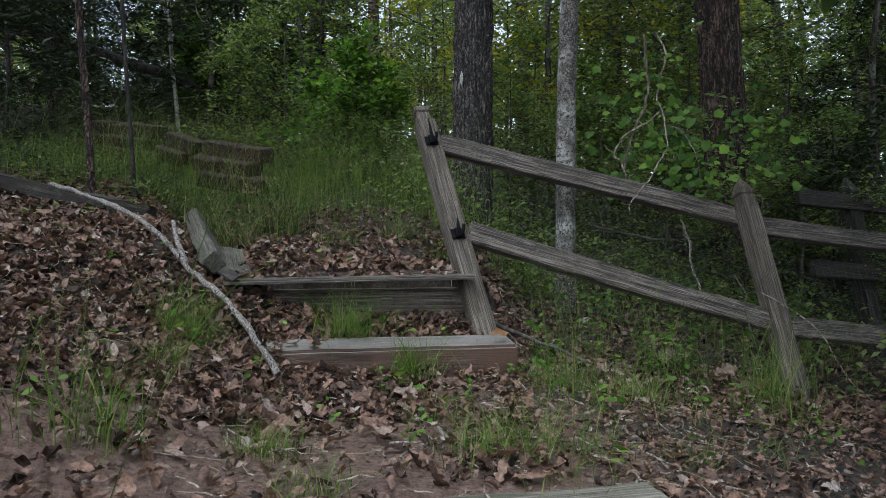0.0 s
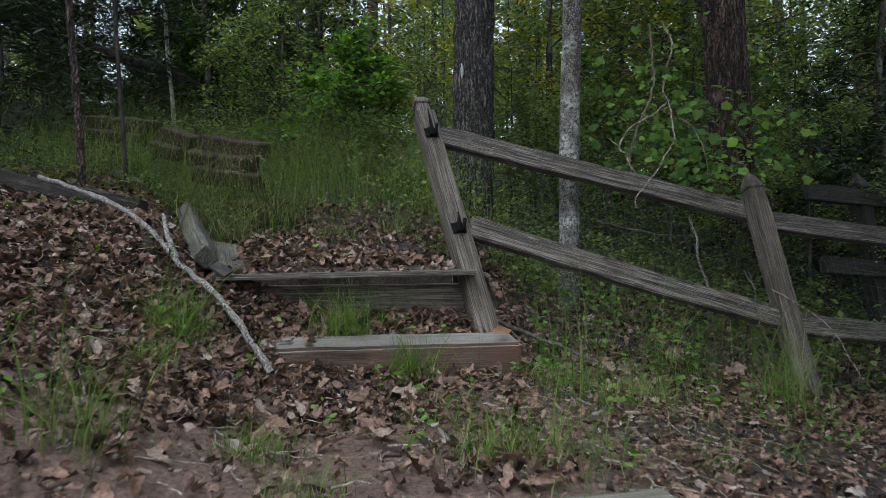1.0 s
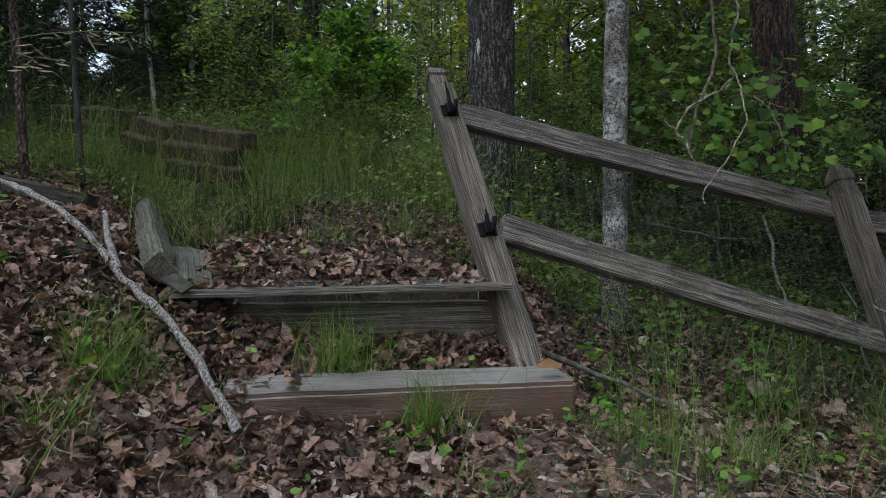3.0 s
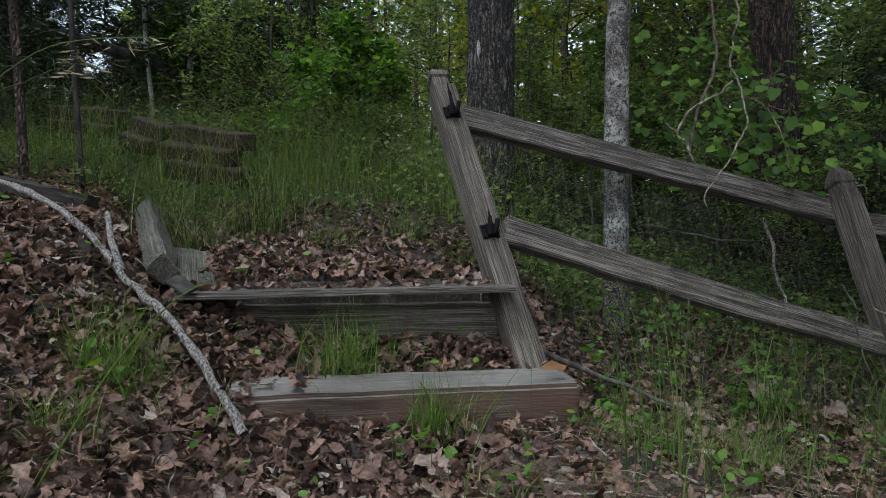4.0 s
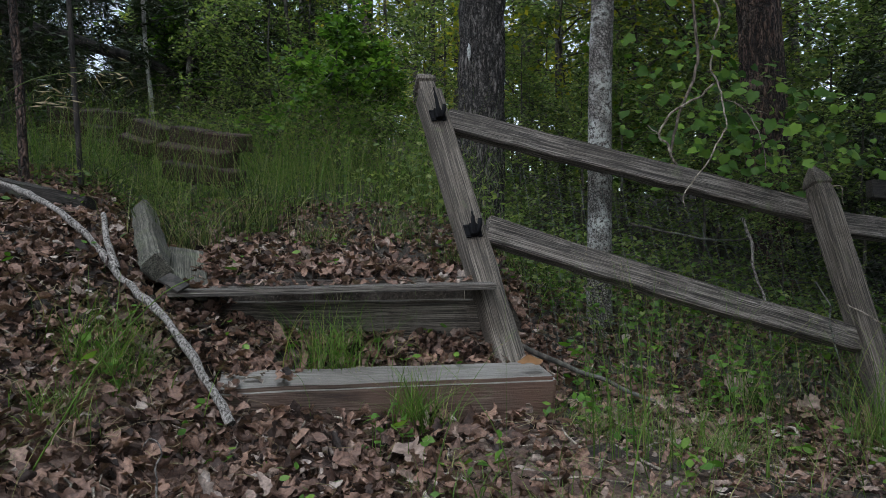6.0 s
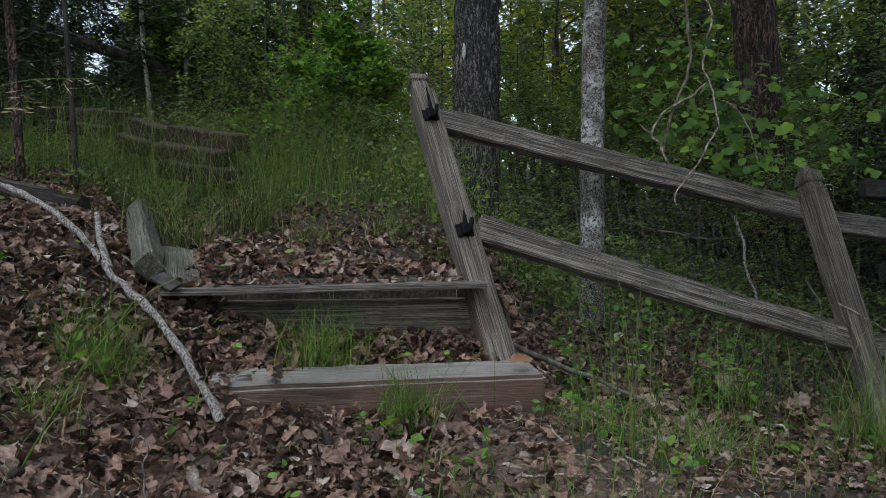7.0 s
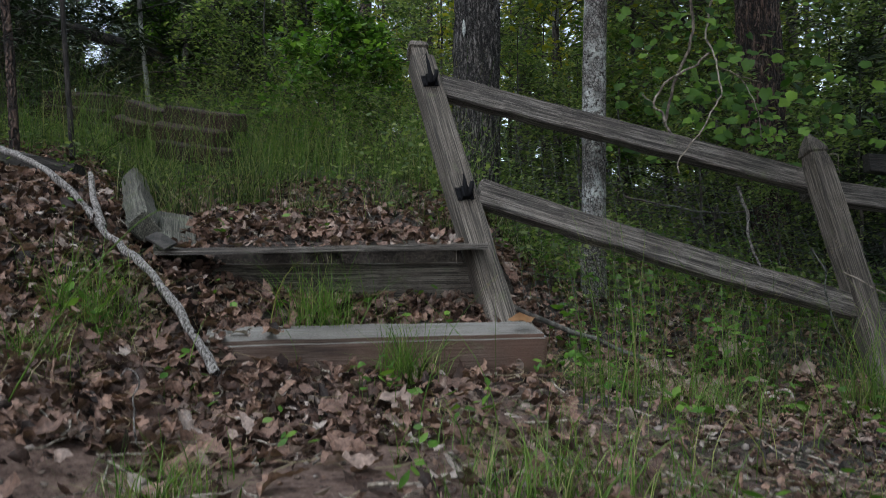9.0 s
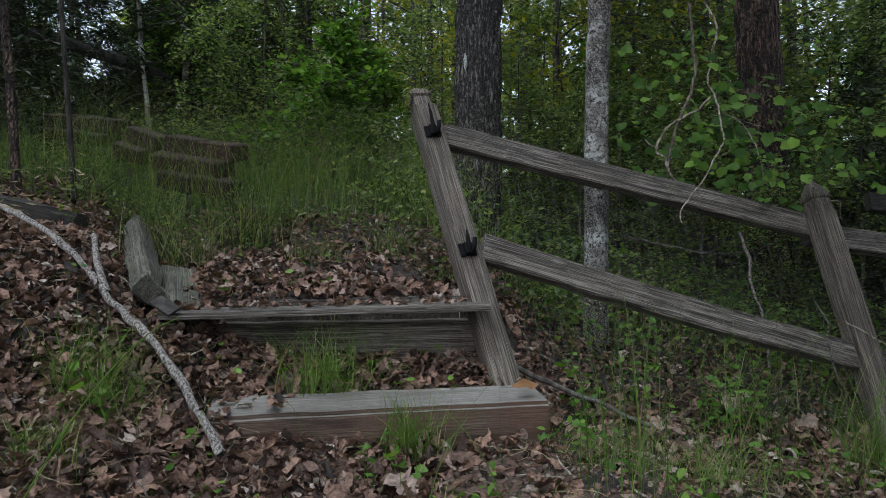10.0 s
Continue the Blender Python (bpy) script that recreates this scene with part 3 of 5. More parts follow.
def leaves_on(rng, lines, per_line, spread, size, shape=SIMPLE_LEAF, tilt=0.55, vary=0.35):
    """Leaves about the outer part of each twig."""
    spots = []
    for p in lines:
        t = rng.uniform(0.25, 1.0, per_line) * (len(p) - 1)
        i = np.clip(t.astype(int), 0, len(p) - 2)
        spots.append(p[i] + (p[i + 1] - p[i]) * (t - i)[:, None])
    s = np.concatenate(spots)
    s = s + rng.normal(0, spread, s.shape)
    return scattered(shape[0], shape[1], s, spun(len(s), rng, tilt), size * rng.uniform(1 - vary, 1 + vary, len(s)))


def woodland_tree(name, label, height, girth, first, limbs, reach, twigs, per_twig, leaf, wood, foliage, seed, rise=0.35, spread=0.10, lean=0.05, droop=-0.03, shape=SIMPLE_LEAF, category="tree"):
    """A tree at the origin: trunk with limbs, and a crown of single leaves on twigs."""
    rng = np.random.default_rng(seed)
    ob = thing(name, label, category)
    n = 10
    z = np.linspace(-0.25, height, n)
    bend = np.cumsum(rng.normal(0, lean, (n, 2)), 0) * height / n
    trunk = np.column_stack([bend, z])
    part("trunk", array_mesh("trunk", *tube(curve_points(trunk, 24), np.linspace(girth, girth * 0.2, 24), 10), wood), ob)
    wood_pieces, lines = [], []
    for k in range(limbs):
        t = first + (1 - first) * (k + rng.uniform(0, 1)) / limbs
        at = np.array([np.interp(t, np.linspace(0, 1, n), trunk[:, c]) for c in range(3)])
        a = rng.uniform(0, 2 * np.pi)
        size = reach * (1.15 - 0.75 * t) * rng.uniform(0.7, 1.2)
        p, r = limb(rng, at, (np.cos(a), np.sin(a), rise + rng.normal(0, 0.2)), size, max(0.004, girth * 0.35 * (1.1 - t)), 7, droop)
        wood_pieces.append(tube(p, r, 3))
        for _ in range(twigs):
            j = rng.integers(1, 7)
            dirn = (p[min(j, 6)] - p[j - 1]) / np.linalg.norm(p[min(j, 6)] - p[j - 1]) + rng.normal(0, 0.7, 3) * np.array([1, 1, 0.6])
            tw, tr = limb(rng, p[j], dirn, size * rng.uniform(0.25, 0.5), 0.005, 4, droop)
            wood_pieces.append(tube(tw, tr, 3))
            lines.append(tw)
    part("branching", array_mesh("branching", *joined(wood_pieces), wood), ob)
    part("crown", array_mesh("crown", *leaves_on(rng, lines, per_twig, spread, leaf, shape), foliage), ob)
    return ob


def stand(ob, x, y, turn=0.0, scale=1.0, sink=0.0):
    ob.matrix_basis = Matrix.Translation((x, y, float(land(x, y)) - sink)) @ pose(0, 0, 0, 0, 0, turn) @ Matrix.Scale(scale, 4)
    return ob


def crown_over(parent, rng, centre, size, lines, per_line, leaf, foliage, wood):
    """Limbs and leaves high over a trunk."""
    pieces, ends = [], []
    c = np.array(centre, float)
    for k in range(lines):
        d = rng.normal(0, 1, 3)
        d[2] = abs(d[2]) * 0.5 + 0.1
        p, r = limb(rng, c + np.array([0, 0, rng.uniform(-0.2, 0.5) * size]), d, size * rng.uniform(0.6, 1.1), 0.03, 7)
        pieces.append(tube(p, r, 5))
        ends.append(p)
    part("branching", array_mesh("branching", *joined(pieces), wood), parent)
    part("crown", array_mesh("crown", *leaves_on(rng, ends, per_line, 0.28, leaf), foliage), parent)


def big_tree(name, label, controls, radii, wood, sides, rings, ridge, seed, crown=None, freq=(9, 1.6), foliage=None):
    ob = thing(name, label, "tree", Matrix.Translation(controls[0]))
    c0 = np.array(controls[0])
    part("trunk", trunk_mesh("trunk", np.array(controls) - c0, radii, wood, sides, rings, ridge, seed, freq), ob)
    if crown:
        crown_over(ob, np.random.default_rng(int(seed * 10)), np.array(controls[-1]) - c0, *crown, foliage or TREE_LEAF, wood)
    return ob


big_tree("oak_tree", "oak with dark deeply furrowed bark behind the fence", [(0.17, 5.42, 0.45), (0.20, 5.42, 0.9), (0.22, 5.44, 2.2), (0.27, 5.48, 4.5), (0.3, 5.6, 7.5)], [0.185, 0.152, 0.143, 0.135, 0.10], OAK_BARK, 120, 250, 0.020, 1.0, (3.0, 34, 60, 0.16), (9.5, 1.5))
def lichen_patch(tree, at, size):
    """A thin crust that lies on the bark, uneven at its rim."""
    bm = bmesh.new()
    bmesh.ops.create_uvsphere(bm, u_segments=14, v_segments=8, radius=0.5)
    for v in bm.verts:
        v.co *= 1 + 0.5 * noise.noise(v.co * 5)
        v.co = Vector((v.co.x * size[0], v.co.y * 0.016, v.co.z * size[1]))
    part("lichen_patch", bm_mesh("lichen_patch", bm, CRUST), tree, "pale grey lichen crust", Matrix.Translation(at))


oak = next(o for o in scene.objects if o.name == "oak_tree")
lichen_patch(oak, (-0.045, -0.140, 1.37), (0.022, 0.10))
big_tree("maple_tree", "slender tree with pale lichen-spotted bark behind the rails", [(0.70, 4.19, 0.05), (0.705, 4.19, 0.6), (0.715, 4.20, 1.4), (0.745, 4.22, 2.4), (0.80, 4.3, 6.0)], [0.066, 0.058, 0.056, 0.053, 0.035], LICHEN_BARK, 48, 300, 0.002, 2.0, (2.2, 24, 60, 0.13), (14, 6))
big_tree("oak_tree", "reddish oak trunk among grapevines", [(2.36, 5.95, 0.10), (2.32, 5.95, 0.8), (2.23, 5.95, 2.2), (2.15, 6.0, 4.2), (2.05, 6.1, 7.5)], [0.16, 0.142, 0.132, 0.125, 0.10], RED_BARK, 100, 240, 0.018, 3.0, (3.0, 30, 60, 0.16), (6.5, 2.2))
big_tree("oak_tree", "second dark trunk close behind a reddish oak", [(2.65, 6.5, 0.2), (2.62, 6.5, 1.6), (2.55, 6.5, 3.0), (2.5, 6.6, 7.5)], [0.10, 0.09, 0.085, 0.06], RED_BARK, 40, 200, 0.008, 4.0, None, (10, 1.6))
big_tree("pine_tree", "straight brown pine trunk rising from a shrub", [(-1.62, 16.0, 2.2), (-1.62, 16.0, 4.0), (-1.58, 16.0, 7.0), (-1.5, 16.0, 12.0)], [0.15, 0.125, 0.118, 0.10], PINE_BARK, 28, 160, 0.008, 5.0, (3.5, 30, 50, 0.2), (9, 3), NEEDLE)

# slim trees on the bank and behind it
# both cedar crowns are unseen, added overhead to shade the bank
big_tree("cedar_sapling", "thin reddish shaggy-barked sapling on the bank", [(-2.17, 4.40, 0.7), (-2.19, 4.40, 1.3), (-2.26, 4.40, 2.3), (-2.35, 4.45, 4.0)], [0.028, 0.023, 0.021, 0.013], RED_BARK, 20, 120, 0.004, 6.0, (1.2, 24, 60, 0.10), (10, 3), NEEDLE)
big_tree("cedar_sapling", "thin dark sapling on the bank", [(-2.05, 4.75, 0.85), (-2.10, 4.75, 1.6), (-2.14, 4.75, 2.4), (-2.2, 4.8, 4.0)], [0.017, 0.014, 0.013, 0.009], BLACK_BARK, 16, 100, 0.003, 7.0, (1.2, 24, 60, 0.10), (10, 3), NEEDLE)
big_tree("sapling", "slender pale grey-barked sapling beyond the wall", [(-3.20, 8.7, 1.3), (-3.24, 8.7, 2.2), (-3.32, 8.7, 3.2), (-3.4, 8.7, 6.0)], [0.032, 0.026, 0.023, 0.015], GREY_BARK, 14, 80, 0.002, 8.0, (1.0, 8, 40, 0.09))
big_tree("sapling", "slender pale grey-barked sapling in the woods", [(-3.55, 13.0, 2.0), (-3.52, 13.0, 3.5), (-3.5, 13.0, 5.0), (-3.4, 13.0, 8.0)], [0.06, 0.05, 0.046, 0.03], GREY_BARK, 14, 80, 0.002, 9.0, (1.4, 10, 40, 0.1))
# the trunk's silhouette shade is put into its near-black bark colour
leaning = new("leaning_trunk", array_mesh("leaning_trunk", *tube(wobble(curve_points([(-6.9, 9.6, 4.0), (-5.4, 9.5, 3.45), (-3.95, 9.4, 2.92), (-3.2, 9.3, 2.60), (-2.6, 9.3, 2.25)], 40), 1.5, 0.06), np.linspace(0.085, 0.055, 40), 12), BLACK_BARK))
tagged(leaning, "dark dead trunk leaning through the trees", "trunk")

# ---- woodland behind ----
FOREST = [
    woodland_tree("understory_tree", "leafy young woodland tree with spreading twigs", 6.5, 0.05, 0.06, 30, 2.0, 7, 42, 0.062, DARK_BARK, TREE_LEAF, 31),
    woodland_tree("understory_tree", "leafy young woodland tree with layered branches", 5.5, 0.04, 0.05, 30, 1.9, 7, 42, 0.056, DARK_BARK, TREE_LEAF, 32, rise=0.15),
    woodland_tree("forest_tree", "tall woodland tree with a dark trunk and thin leaves", 11.0, 0.11, 0.12, 32, 2.8, 7, 40, 0.090, DARK_BARK, TREE_LEAF, 33),
    woodland_tree("forest_tree", "woodland tree with sunlight coloured into its leaves", 8.0, 0.06, 0.10, 24, 2.3, 7, 34, 0.080, DARK_BARK, SUNLIT_LEAF, 34),
    woodland_tree("hemlock", "dark drooping young conifer", 6.0, 0.05, 0.05, 44, 1.6, 7, 40, 0.115, DARK_BARK, NEEDLE, 35, rise=0.05, spread=0.045, droop=-0.08, shape=NEEDLE_SPRAY),
    # dense high crown, added out of view to block sky light
    woodland_tree("forest_tree", "unseen tall tree added to shade the right side", 8.5, 0.10, 0.34, 34, 3.0, 7, 36, 0.20, DARK_BARK, TREE_LEAF, 39, rise=0.2),
]
FAR_TREES = [
    woodland_tree("forest_tree", "tall woodland tree with a dark trunk far back", 12.0, 0.12, 0.10, 30, 3.2, 4, 22, 0.20, DARK_BARK, TREE_LEAF, 36, spread=0.2),
    woodland_tree("forest_tree", "broad woodland tree far back among others", 9.0, 0.09, 0.08, 28, 3.0, 4, 22, 0.18, DARK_BARK, TREE_LEAF, 37, spread=0.2),
    woodland_tree("forest_tree", "woodland tree far back, its leaves coloured as sunlit", 10.0, 0.10, 0.10, 28, 3.0, 4, 22, 0.18, DARK_BARK, SUNLIT_LEAF, 38, spread=0.2),
]
SHRUBS = [
    woodland_tree("shrub", "broad-leaved bright green woodland shrub", 1.5, 0.02, 0.25, 24, 0.8, 7, 16, 0.085, DARK_BARK, VINE_LEAF, 41, rise=0.6, spread=0.05, shape=FOLDED_LEAF, category="shrub"),
    woodland_tree("shrub", "thin dark-leaved woodland shrub", 1.9, 0.02, 0.05, 22, 0.9, 6, 26, 0.046, DARK_BARK, TREE_LEAF, 42, rise=0.5, spread=0.05, category="shrub"),
    woodland_tree("young_hemlock", "low dark young conifer under the trees", 1.6, 0.02, 0.04, 26, 0.9, 6, 22, 0.090, DARK_BARK, NEEDLE, 43, rise=0.15, spread=0.05, droop=-0.05, shape=NEEDLE_SPRAY, category="shrub"),
]
rng = np.random.default_rng(7)
first = {}


def plant(kind, x, y, scale=1.0, sink=0.0):
    """Stands the first of a kind, then copies of it."""
    turn = (x * 997 + y * 613) % 360
    if kind.name not in first:
        first[kind.name] = kind
        stand(kind, x, y, turn, scale, sink)
    else:
        m = Matrix.Translation((x, y, float(land(x, y)) - sink)) @ pose(0, 0, 0, 0, 0, turn) @ Matrix.Scale(scale, 4)
        c = copy_thing(kind, pose(0, 0, 0))
        c.matrix_basis = m


# right before y 3.3, left before y 4.4: unseen trees added for shade
for x, y, k, s in [(-1.75, 8.7, 1, 0.75), (1.25, 8.2, 3, 0.8), (2.9, 7.6, 1, 1.0), (4.3, 7.2, 4, 0.9), (3.2, 9.5, 2, 0.9), (-0.1, 12.3, 3, 1.0), (-2.4, 10.7, 4, 1.1), (-4.6, 8.4, 4, 1.0),
                   (-2.9, 8.9, 4, 0.9), (-5.6, 7.0, 4, 1.0), (5.4, 9.0, 4, 1.1), (6.2, 7.4, 1, 1.0), (-4.4, 12.0, 4, 1.1), (-6.4, 8.8, 4, 1.2), (2.2, 9.2, 0, 1.0), (3.0, 8.4, 0, 1.0), (6.6, 10.5, 1, 1.2), (3.1, 10.8, 1, 1.2), (6.4, 9.5, 0, 1.1), (8.2, 12.5, 2, 0.9), (1.6, 13.5, 3, 1.0), (0.2, 14.5, 3, 1.1),
                   (2.8, 12.0, 2, 1.0), (4.3, 13.0, 2, 1.0), (7.6, 11.0, 0, 1.2), (-2.9, 10.0, 4, 0.9), (-0.6, 19.0, 3, 1.2), (-9.5, 15.0, 2, 1.0), (-5.9, 11.0, 4, 1.2), (-4.4, 7.2, 4, 0.6), (-4.6, 5.9, 4, 0.55), (-4.1, 4.3, 4, 0.9), (-7.4, 13.6, 4, 1.25), (-5.4, 2.8, 4, 1.2), (-3.9, 10.6, 4, 0.6), (9.0, 14.0, 2, 1.0), (3.7, 1.9, 1, 0.9), (3.3, 0.2, 1, 1.0), (4.4, 3.2, 1, 1.0), (2.9, 1.2, 5, 1.0), (2.6, 2.1, 5, 0.7)]:
    plant(FOREST[k], x, y, s)
for x, y in ((-1.6, 21.0), (-0.2, 26.0), (-3.2, 24.0), (-13.6, 22.5), (-9.0, 25.0), (-16.5, 30.0)):
    plant(FAR_TREES[1], x, y, 0.9)
rng = np.random.default_rng(21)
for k in range(31):
    y = rng.uniform(15, 40)
    x = rng.uniform(-0.75, 0.75) * y
    if -0.54 < x / y < -0.40:
        x += 0.34 * y
    if 0.47 < x / y < 0.53:
        x += 0.08 * y
    plant(FAR_TREES[rng.choice([0, 1, 2, 2])], x, y, rng.uniform(0.8, 1.4))
for x, y, k, s in [(-0.92, 6.9, 0, 0.9), (-0.60, 7.4, 0, 0.6), (1.0, 6.2, 1, 0.7), (1.7, 5.6, 1, 0.7), (2.6, 5.3, 1, 0.8), (3.2, 5.9, 2, 1.0), (3.6, 5.0, 2, 0.9), (1.5, 7.0, 1, 0.9), (0.9, 7.4, 1, 1.0), (2.3, 6.9, 1, 1.1),
                   (4.2, 6.2, 2, 1.3), (-2.2, 8.4, 1, 0.9), (-3.0, 9.4, 0, 1.0), (0.0, 8.6, 1, 1.1), (5.0, 5.4, 1, 1.0),
                   (-1.7, 7.6, 1, 1.0), (-0.2, 7.0, 1, 0.8), (0.6, 6.6, 1, 0.8), (3.3, 7.0, 1, 1.2), (4.8, 7.4, 1, 1.3), (1.9, 8.4, 0, 1.2), (-1.6, 9.2, 1, 1.3), (0.8, 9.2, 1, 1.4), (2.9, 4.75, 1, 0.6), (2.0, 5.1, 1, 0.5),
                   (-4.3, 9.9, 2, 0.40), (-5.0, 10.6, 2, 0.36), (-5.7, 11.0, 2, 0.40), (-3.9, 11.2, 2, 0.5), (-5.3, 12.3, 2, 0.5), (-4.5, 11.9, 2, 0.5), (-3.6, 9.6, 2, 0.5), (-6.4, 12.6, 2, 0.9), (-3.2, 10.4, 2, 0.8), (-2.7, 9.5, 2, 0.8)]:
    plant(SHRUBS[k], x, y, s)
for ob in FOREST + FAR_TREES + SHRUBS:
    if ob.name not in first:
        stand(ob, 6.0, 20.0)

# distant woods, thick below and open at the top
rng = np.random.default_rng(22)
n = 17000
a, d = rng.uniform(-1.0, 1.0, n), rng.uniform(36, 58, n)
up = 15.0 * rng.uniform(0, 1, n)
gap = 0.5 + 0.5 * np.sin(9.0 * a + 2.0 * np.sin(23.0 * a)) * np.sin(0.9 * up + 5.0 * a)
ok = (up < np.where(np.abs(a + 0.44) < 0.035, 2.8, 7.5)) | (np.abs(a + 0.44) > 0.035) & (np.abs(a - 0.465) > 0.04) & ((gap > 0.45) & (up < 7.5 + 4.5 * gap))
a, d, up = a[ok], d[ok], up[ok]
far = np.column_stack([d * np.sin(a), d * np.cos(a), land(np.clip(d * np.sin(a), -30, 30), d * np.cos(a)) - 0.6 + up])
tagged(new("far_woods", array_mesh("far_woods", *scattered(SIMPLE_LEAF[0], SIMPLE_LEAF[1], far, spun(len(far), rng, 0.9), rng.uniform(0.8, 1.5, len(far))), TREE_LEAF)), "distant wall of green woodland foliage", "woods", kind="stuff")

# tall bare trunks in the woods
for k in range(16):
    y = rng.uniform(11, 30)
    x = rng.uniform(-0.62, 0.62) * y
    r = rng.uniform(0.06, 0.15)
    z = float(land(x, y)) - 0.3
    big_tree("bare_tree", "dark bare-stemmed tree deep in the woods", [(x, y, z), (x + rng.normal(0, 0.1), y, z + 2.5), (x + rng.normal(0, 0.25), y, z + 6), (x + rng.normal(0, 0.4), y, z + 11)], [r, r * 0.8, r * 0.7, r * 0.5], DARK_BARK, 10, 30, 0.008, 50.0 + k)

# ---- low wall of blocks ----
wall = thing("retaining_wall", "low stepped wall of red-brown blocks in tall grass", "wall")


def block_mesh(l, d, h, seed):
    bm = bmesh.new()
    bmesh.ops.create_cube(bm, size=1.0)
    bmesh.ops.scale(bm, vec=(l, d, h), verts=bm.verts)
    bmesh.ops.bevel(bm, geom=bm.edges[:], offset=0.012, segments=1, affect="EDGES")
    for v in bm.verts:
        v.co += 0.008 * noise.noise_vector(v.co * 9 + Vector((seed, 0, 0)))
    return bm_mesh("block", bm, block_m, flat=True)


random.seed(5)
BLOCKS = [block_mesh(0.30, 0.21, 0.125, s) for s in (1.0, 2.0, 3.0)]
# the blocks tip towards the path, each course a little before the one above
for x0, y0, z0, x1, y1, z1, rows in [(-1.45, 5.85, 1.40, -1.98, 6.02, 1.50, 3), (-2.22, 6.50, 1.56, -2.52, 6.62, 1.665, 2), (-2.78, 7.05, 1.79, -3.58, 7.35, 1.91, 4)]:
    d = Vector((x1 - x0, y1 - y0, z1 - z0))
    n = max(1, round(d.length / 0.30))
    step = d.length / n
    ang = math.degrees(math.atan2(d.y, d.x))
    dip = math.degrees(math.asin(d.z / d.length))
    for row in range(rows):
        for k in range(n):
            t = (k + 0.5 + (0.28 if row % 2 else 0.0)) / n
            back = random.choice((0.0, 0.0, 0.02, 0.045))
            m = pose(x0 + d.x * t, y0 + d.y * t - row * 0.075 + back, z0 + d.z * t - 0.07 - row * 0.132, 0, 0, ang + random.uniform(-5, 5)) @ pose(0, 0, 0, -14 + random.uniform(-8, 8), -dip + random.uniform(-2.5, 2.5), 0)
            part("block", random.choice(BLOCKS), wall, "", m @ Matrix.Diagonal((step / 0.30 * 0.985, 1, 1, 1)))

# ---- fallen branch ----
branch = thing("fallen_branch", "long grey peeling branch lying down the leafy bank", "branch")
main = wobble(curve_points([(-2.05, 3.72, 0.93), (-1.66, 3.40, 0.825), (-1.38, 3.20, 0.725), (-1.23, 3.14, 0.62), (-1.10, 3.06, 0.50), (-0.91, 2.92, 0.385), (-0.76, 2.79, 0.255), (-0.62, 2.66, 0.115)], 90), 14.0, 0.008)
part("stem", array_mesh("stem", *tube(main, np.linspace(0.0105, 0.0130, 90) + 0.0015 * np.sin(np.linspace(0, 40, 90)), 14), BRANCH_BARK), branch)
part("fork", array_mesh("fork", *tube(wobble(curve_points([(-1.12, 3.08, 0.52), (-1.17, 3.14, 0.60), (-1.24, 3.25, 0.71)], 24), 14, 0.006), np.linspace(0.014, 0.009, 24), 10), BRANCH_BARK), branch)

# ---- gate hooks on the first post ----
foot, top, turn = POSTS[0]
pm = post_pose(foot, top, turn)


def hook(at, pin):
    """An iron gate pintle: plate, arm and pin."""
    ob = thing("gate_hook", "black iron gate hook screwed to the post", "hook", pm @ pose(at, 0, 0), "gate hooks")
    for name, size, shift in (("plate", (0.060, 0.022, 0.007), (0.0, 0.030, 0.055)), ("plate", (0.060, 0.018, 0.007), (0.0, -0.016, 0.055)), ("arm", (0.050, 0.032, 0.026), (-0.002, 0.008, 0.064))):
        bm = bmesh.new()
        bmesh.ops.create_cube(bm, size=1.0)
        bmesh.ops.scale(bm, vec=size, verts=bm.verts)
        bmesh.ops.bevel(bm, geom=bm.edges[:], offset=0.002, segments=1, affect="EDGES")
        part(name, bm_mesh(name, bm, iron_m, True), ob, "", pose(*shift))
    part("pin", array_mesh("pin", *tube([(-0.028, 0.008, 0.072), (-0.026, 0.008, 0.072), (0.030, 0.004, 0.075), (pin * 0.65, 0.0, 0.078), (pin * 0.75, 0.0, 0.078), (pin, -0.001, 0.078)], [0.003, 0.010, 0.009, 0.007, 0.004, 0.003], 12), iron_m), ob)
    part("stub", array_mesh("stub", *tube([(-0.024, 0.0, 0.072), (-0.022, 0.0, 0.072), (0.010, -0.018, 0.076), (0.036, -0.026, 0.078), (0.039, -0.027, 0.078)], [0.003, 0.010, 0.009, 0.009, 0.003], 10), iron_m), ob)
    for x in (-0.02, 0.02):
        part("screw", array_mesh("screw", *tube([(x, 0.033, 0.054), (x, 0.033, 0.058), (x, 0.033, 0.061), (x, 0.033, 0.062)], [0.006, 0.006, 0.004, 0.0005], 8), iron_m), ob)
    return ob


hook(1.408, 0.140)
hook(0.808, 0.075)

# ---- wire mesh behind the rails ----
wire = thing("wire_mesh", "thin grey-green welded wire mesh behind the rails", "wire fence")
pieces = []


def on_fence(u, h):
    """A point of the leaning fence plane: u along it from the first post, h above its foot line."""
    f = np.array([0.26, 3.20, -0.02]) * (1 - u / 3.3) + np.array([3.48, 3.98, -0.72]) * (u / 3.3)
    return f + h * np.array([-0.06, 0.44, 0.87]) + np.array([0.0, 0.06, 0])


for u in np.arange(0.05, 3.3, 0.0508):
    pts = np.array([on_fence(u, h) for h in np.linspace(0, 1.12, 12)])
    pieces.append(tube(wobble(pts, 2.0, 0.02), np.full(12, 0.0007), 4))
for h in np.arange(0.05, 1.13, 0.1016):
    pts = np.array([on_fence(u, h) for u in np.linspace(0.05, 3.28, 40)])
    pieces.append(tube(wobble(pts, 2.0, 0.02), np.full(40, 0.0007), 4))
for v, f in pieces:
    part("wire", array_mesh("wire", v, f, wire_m), wire)

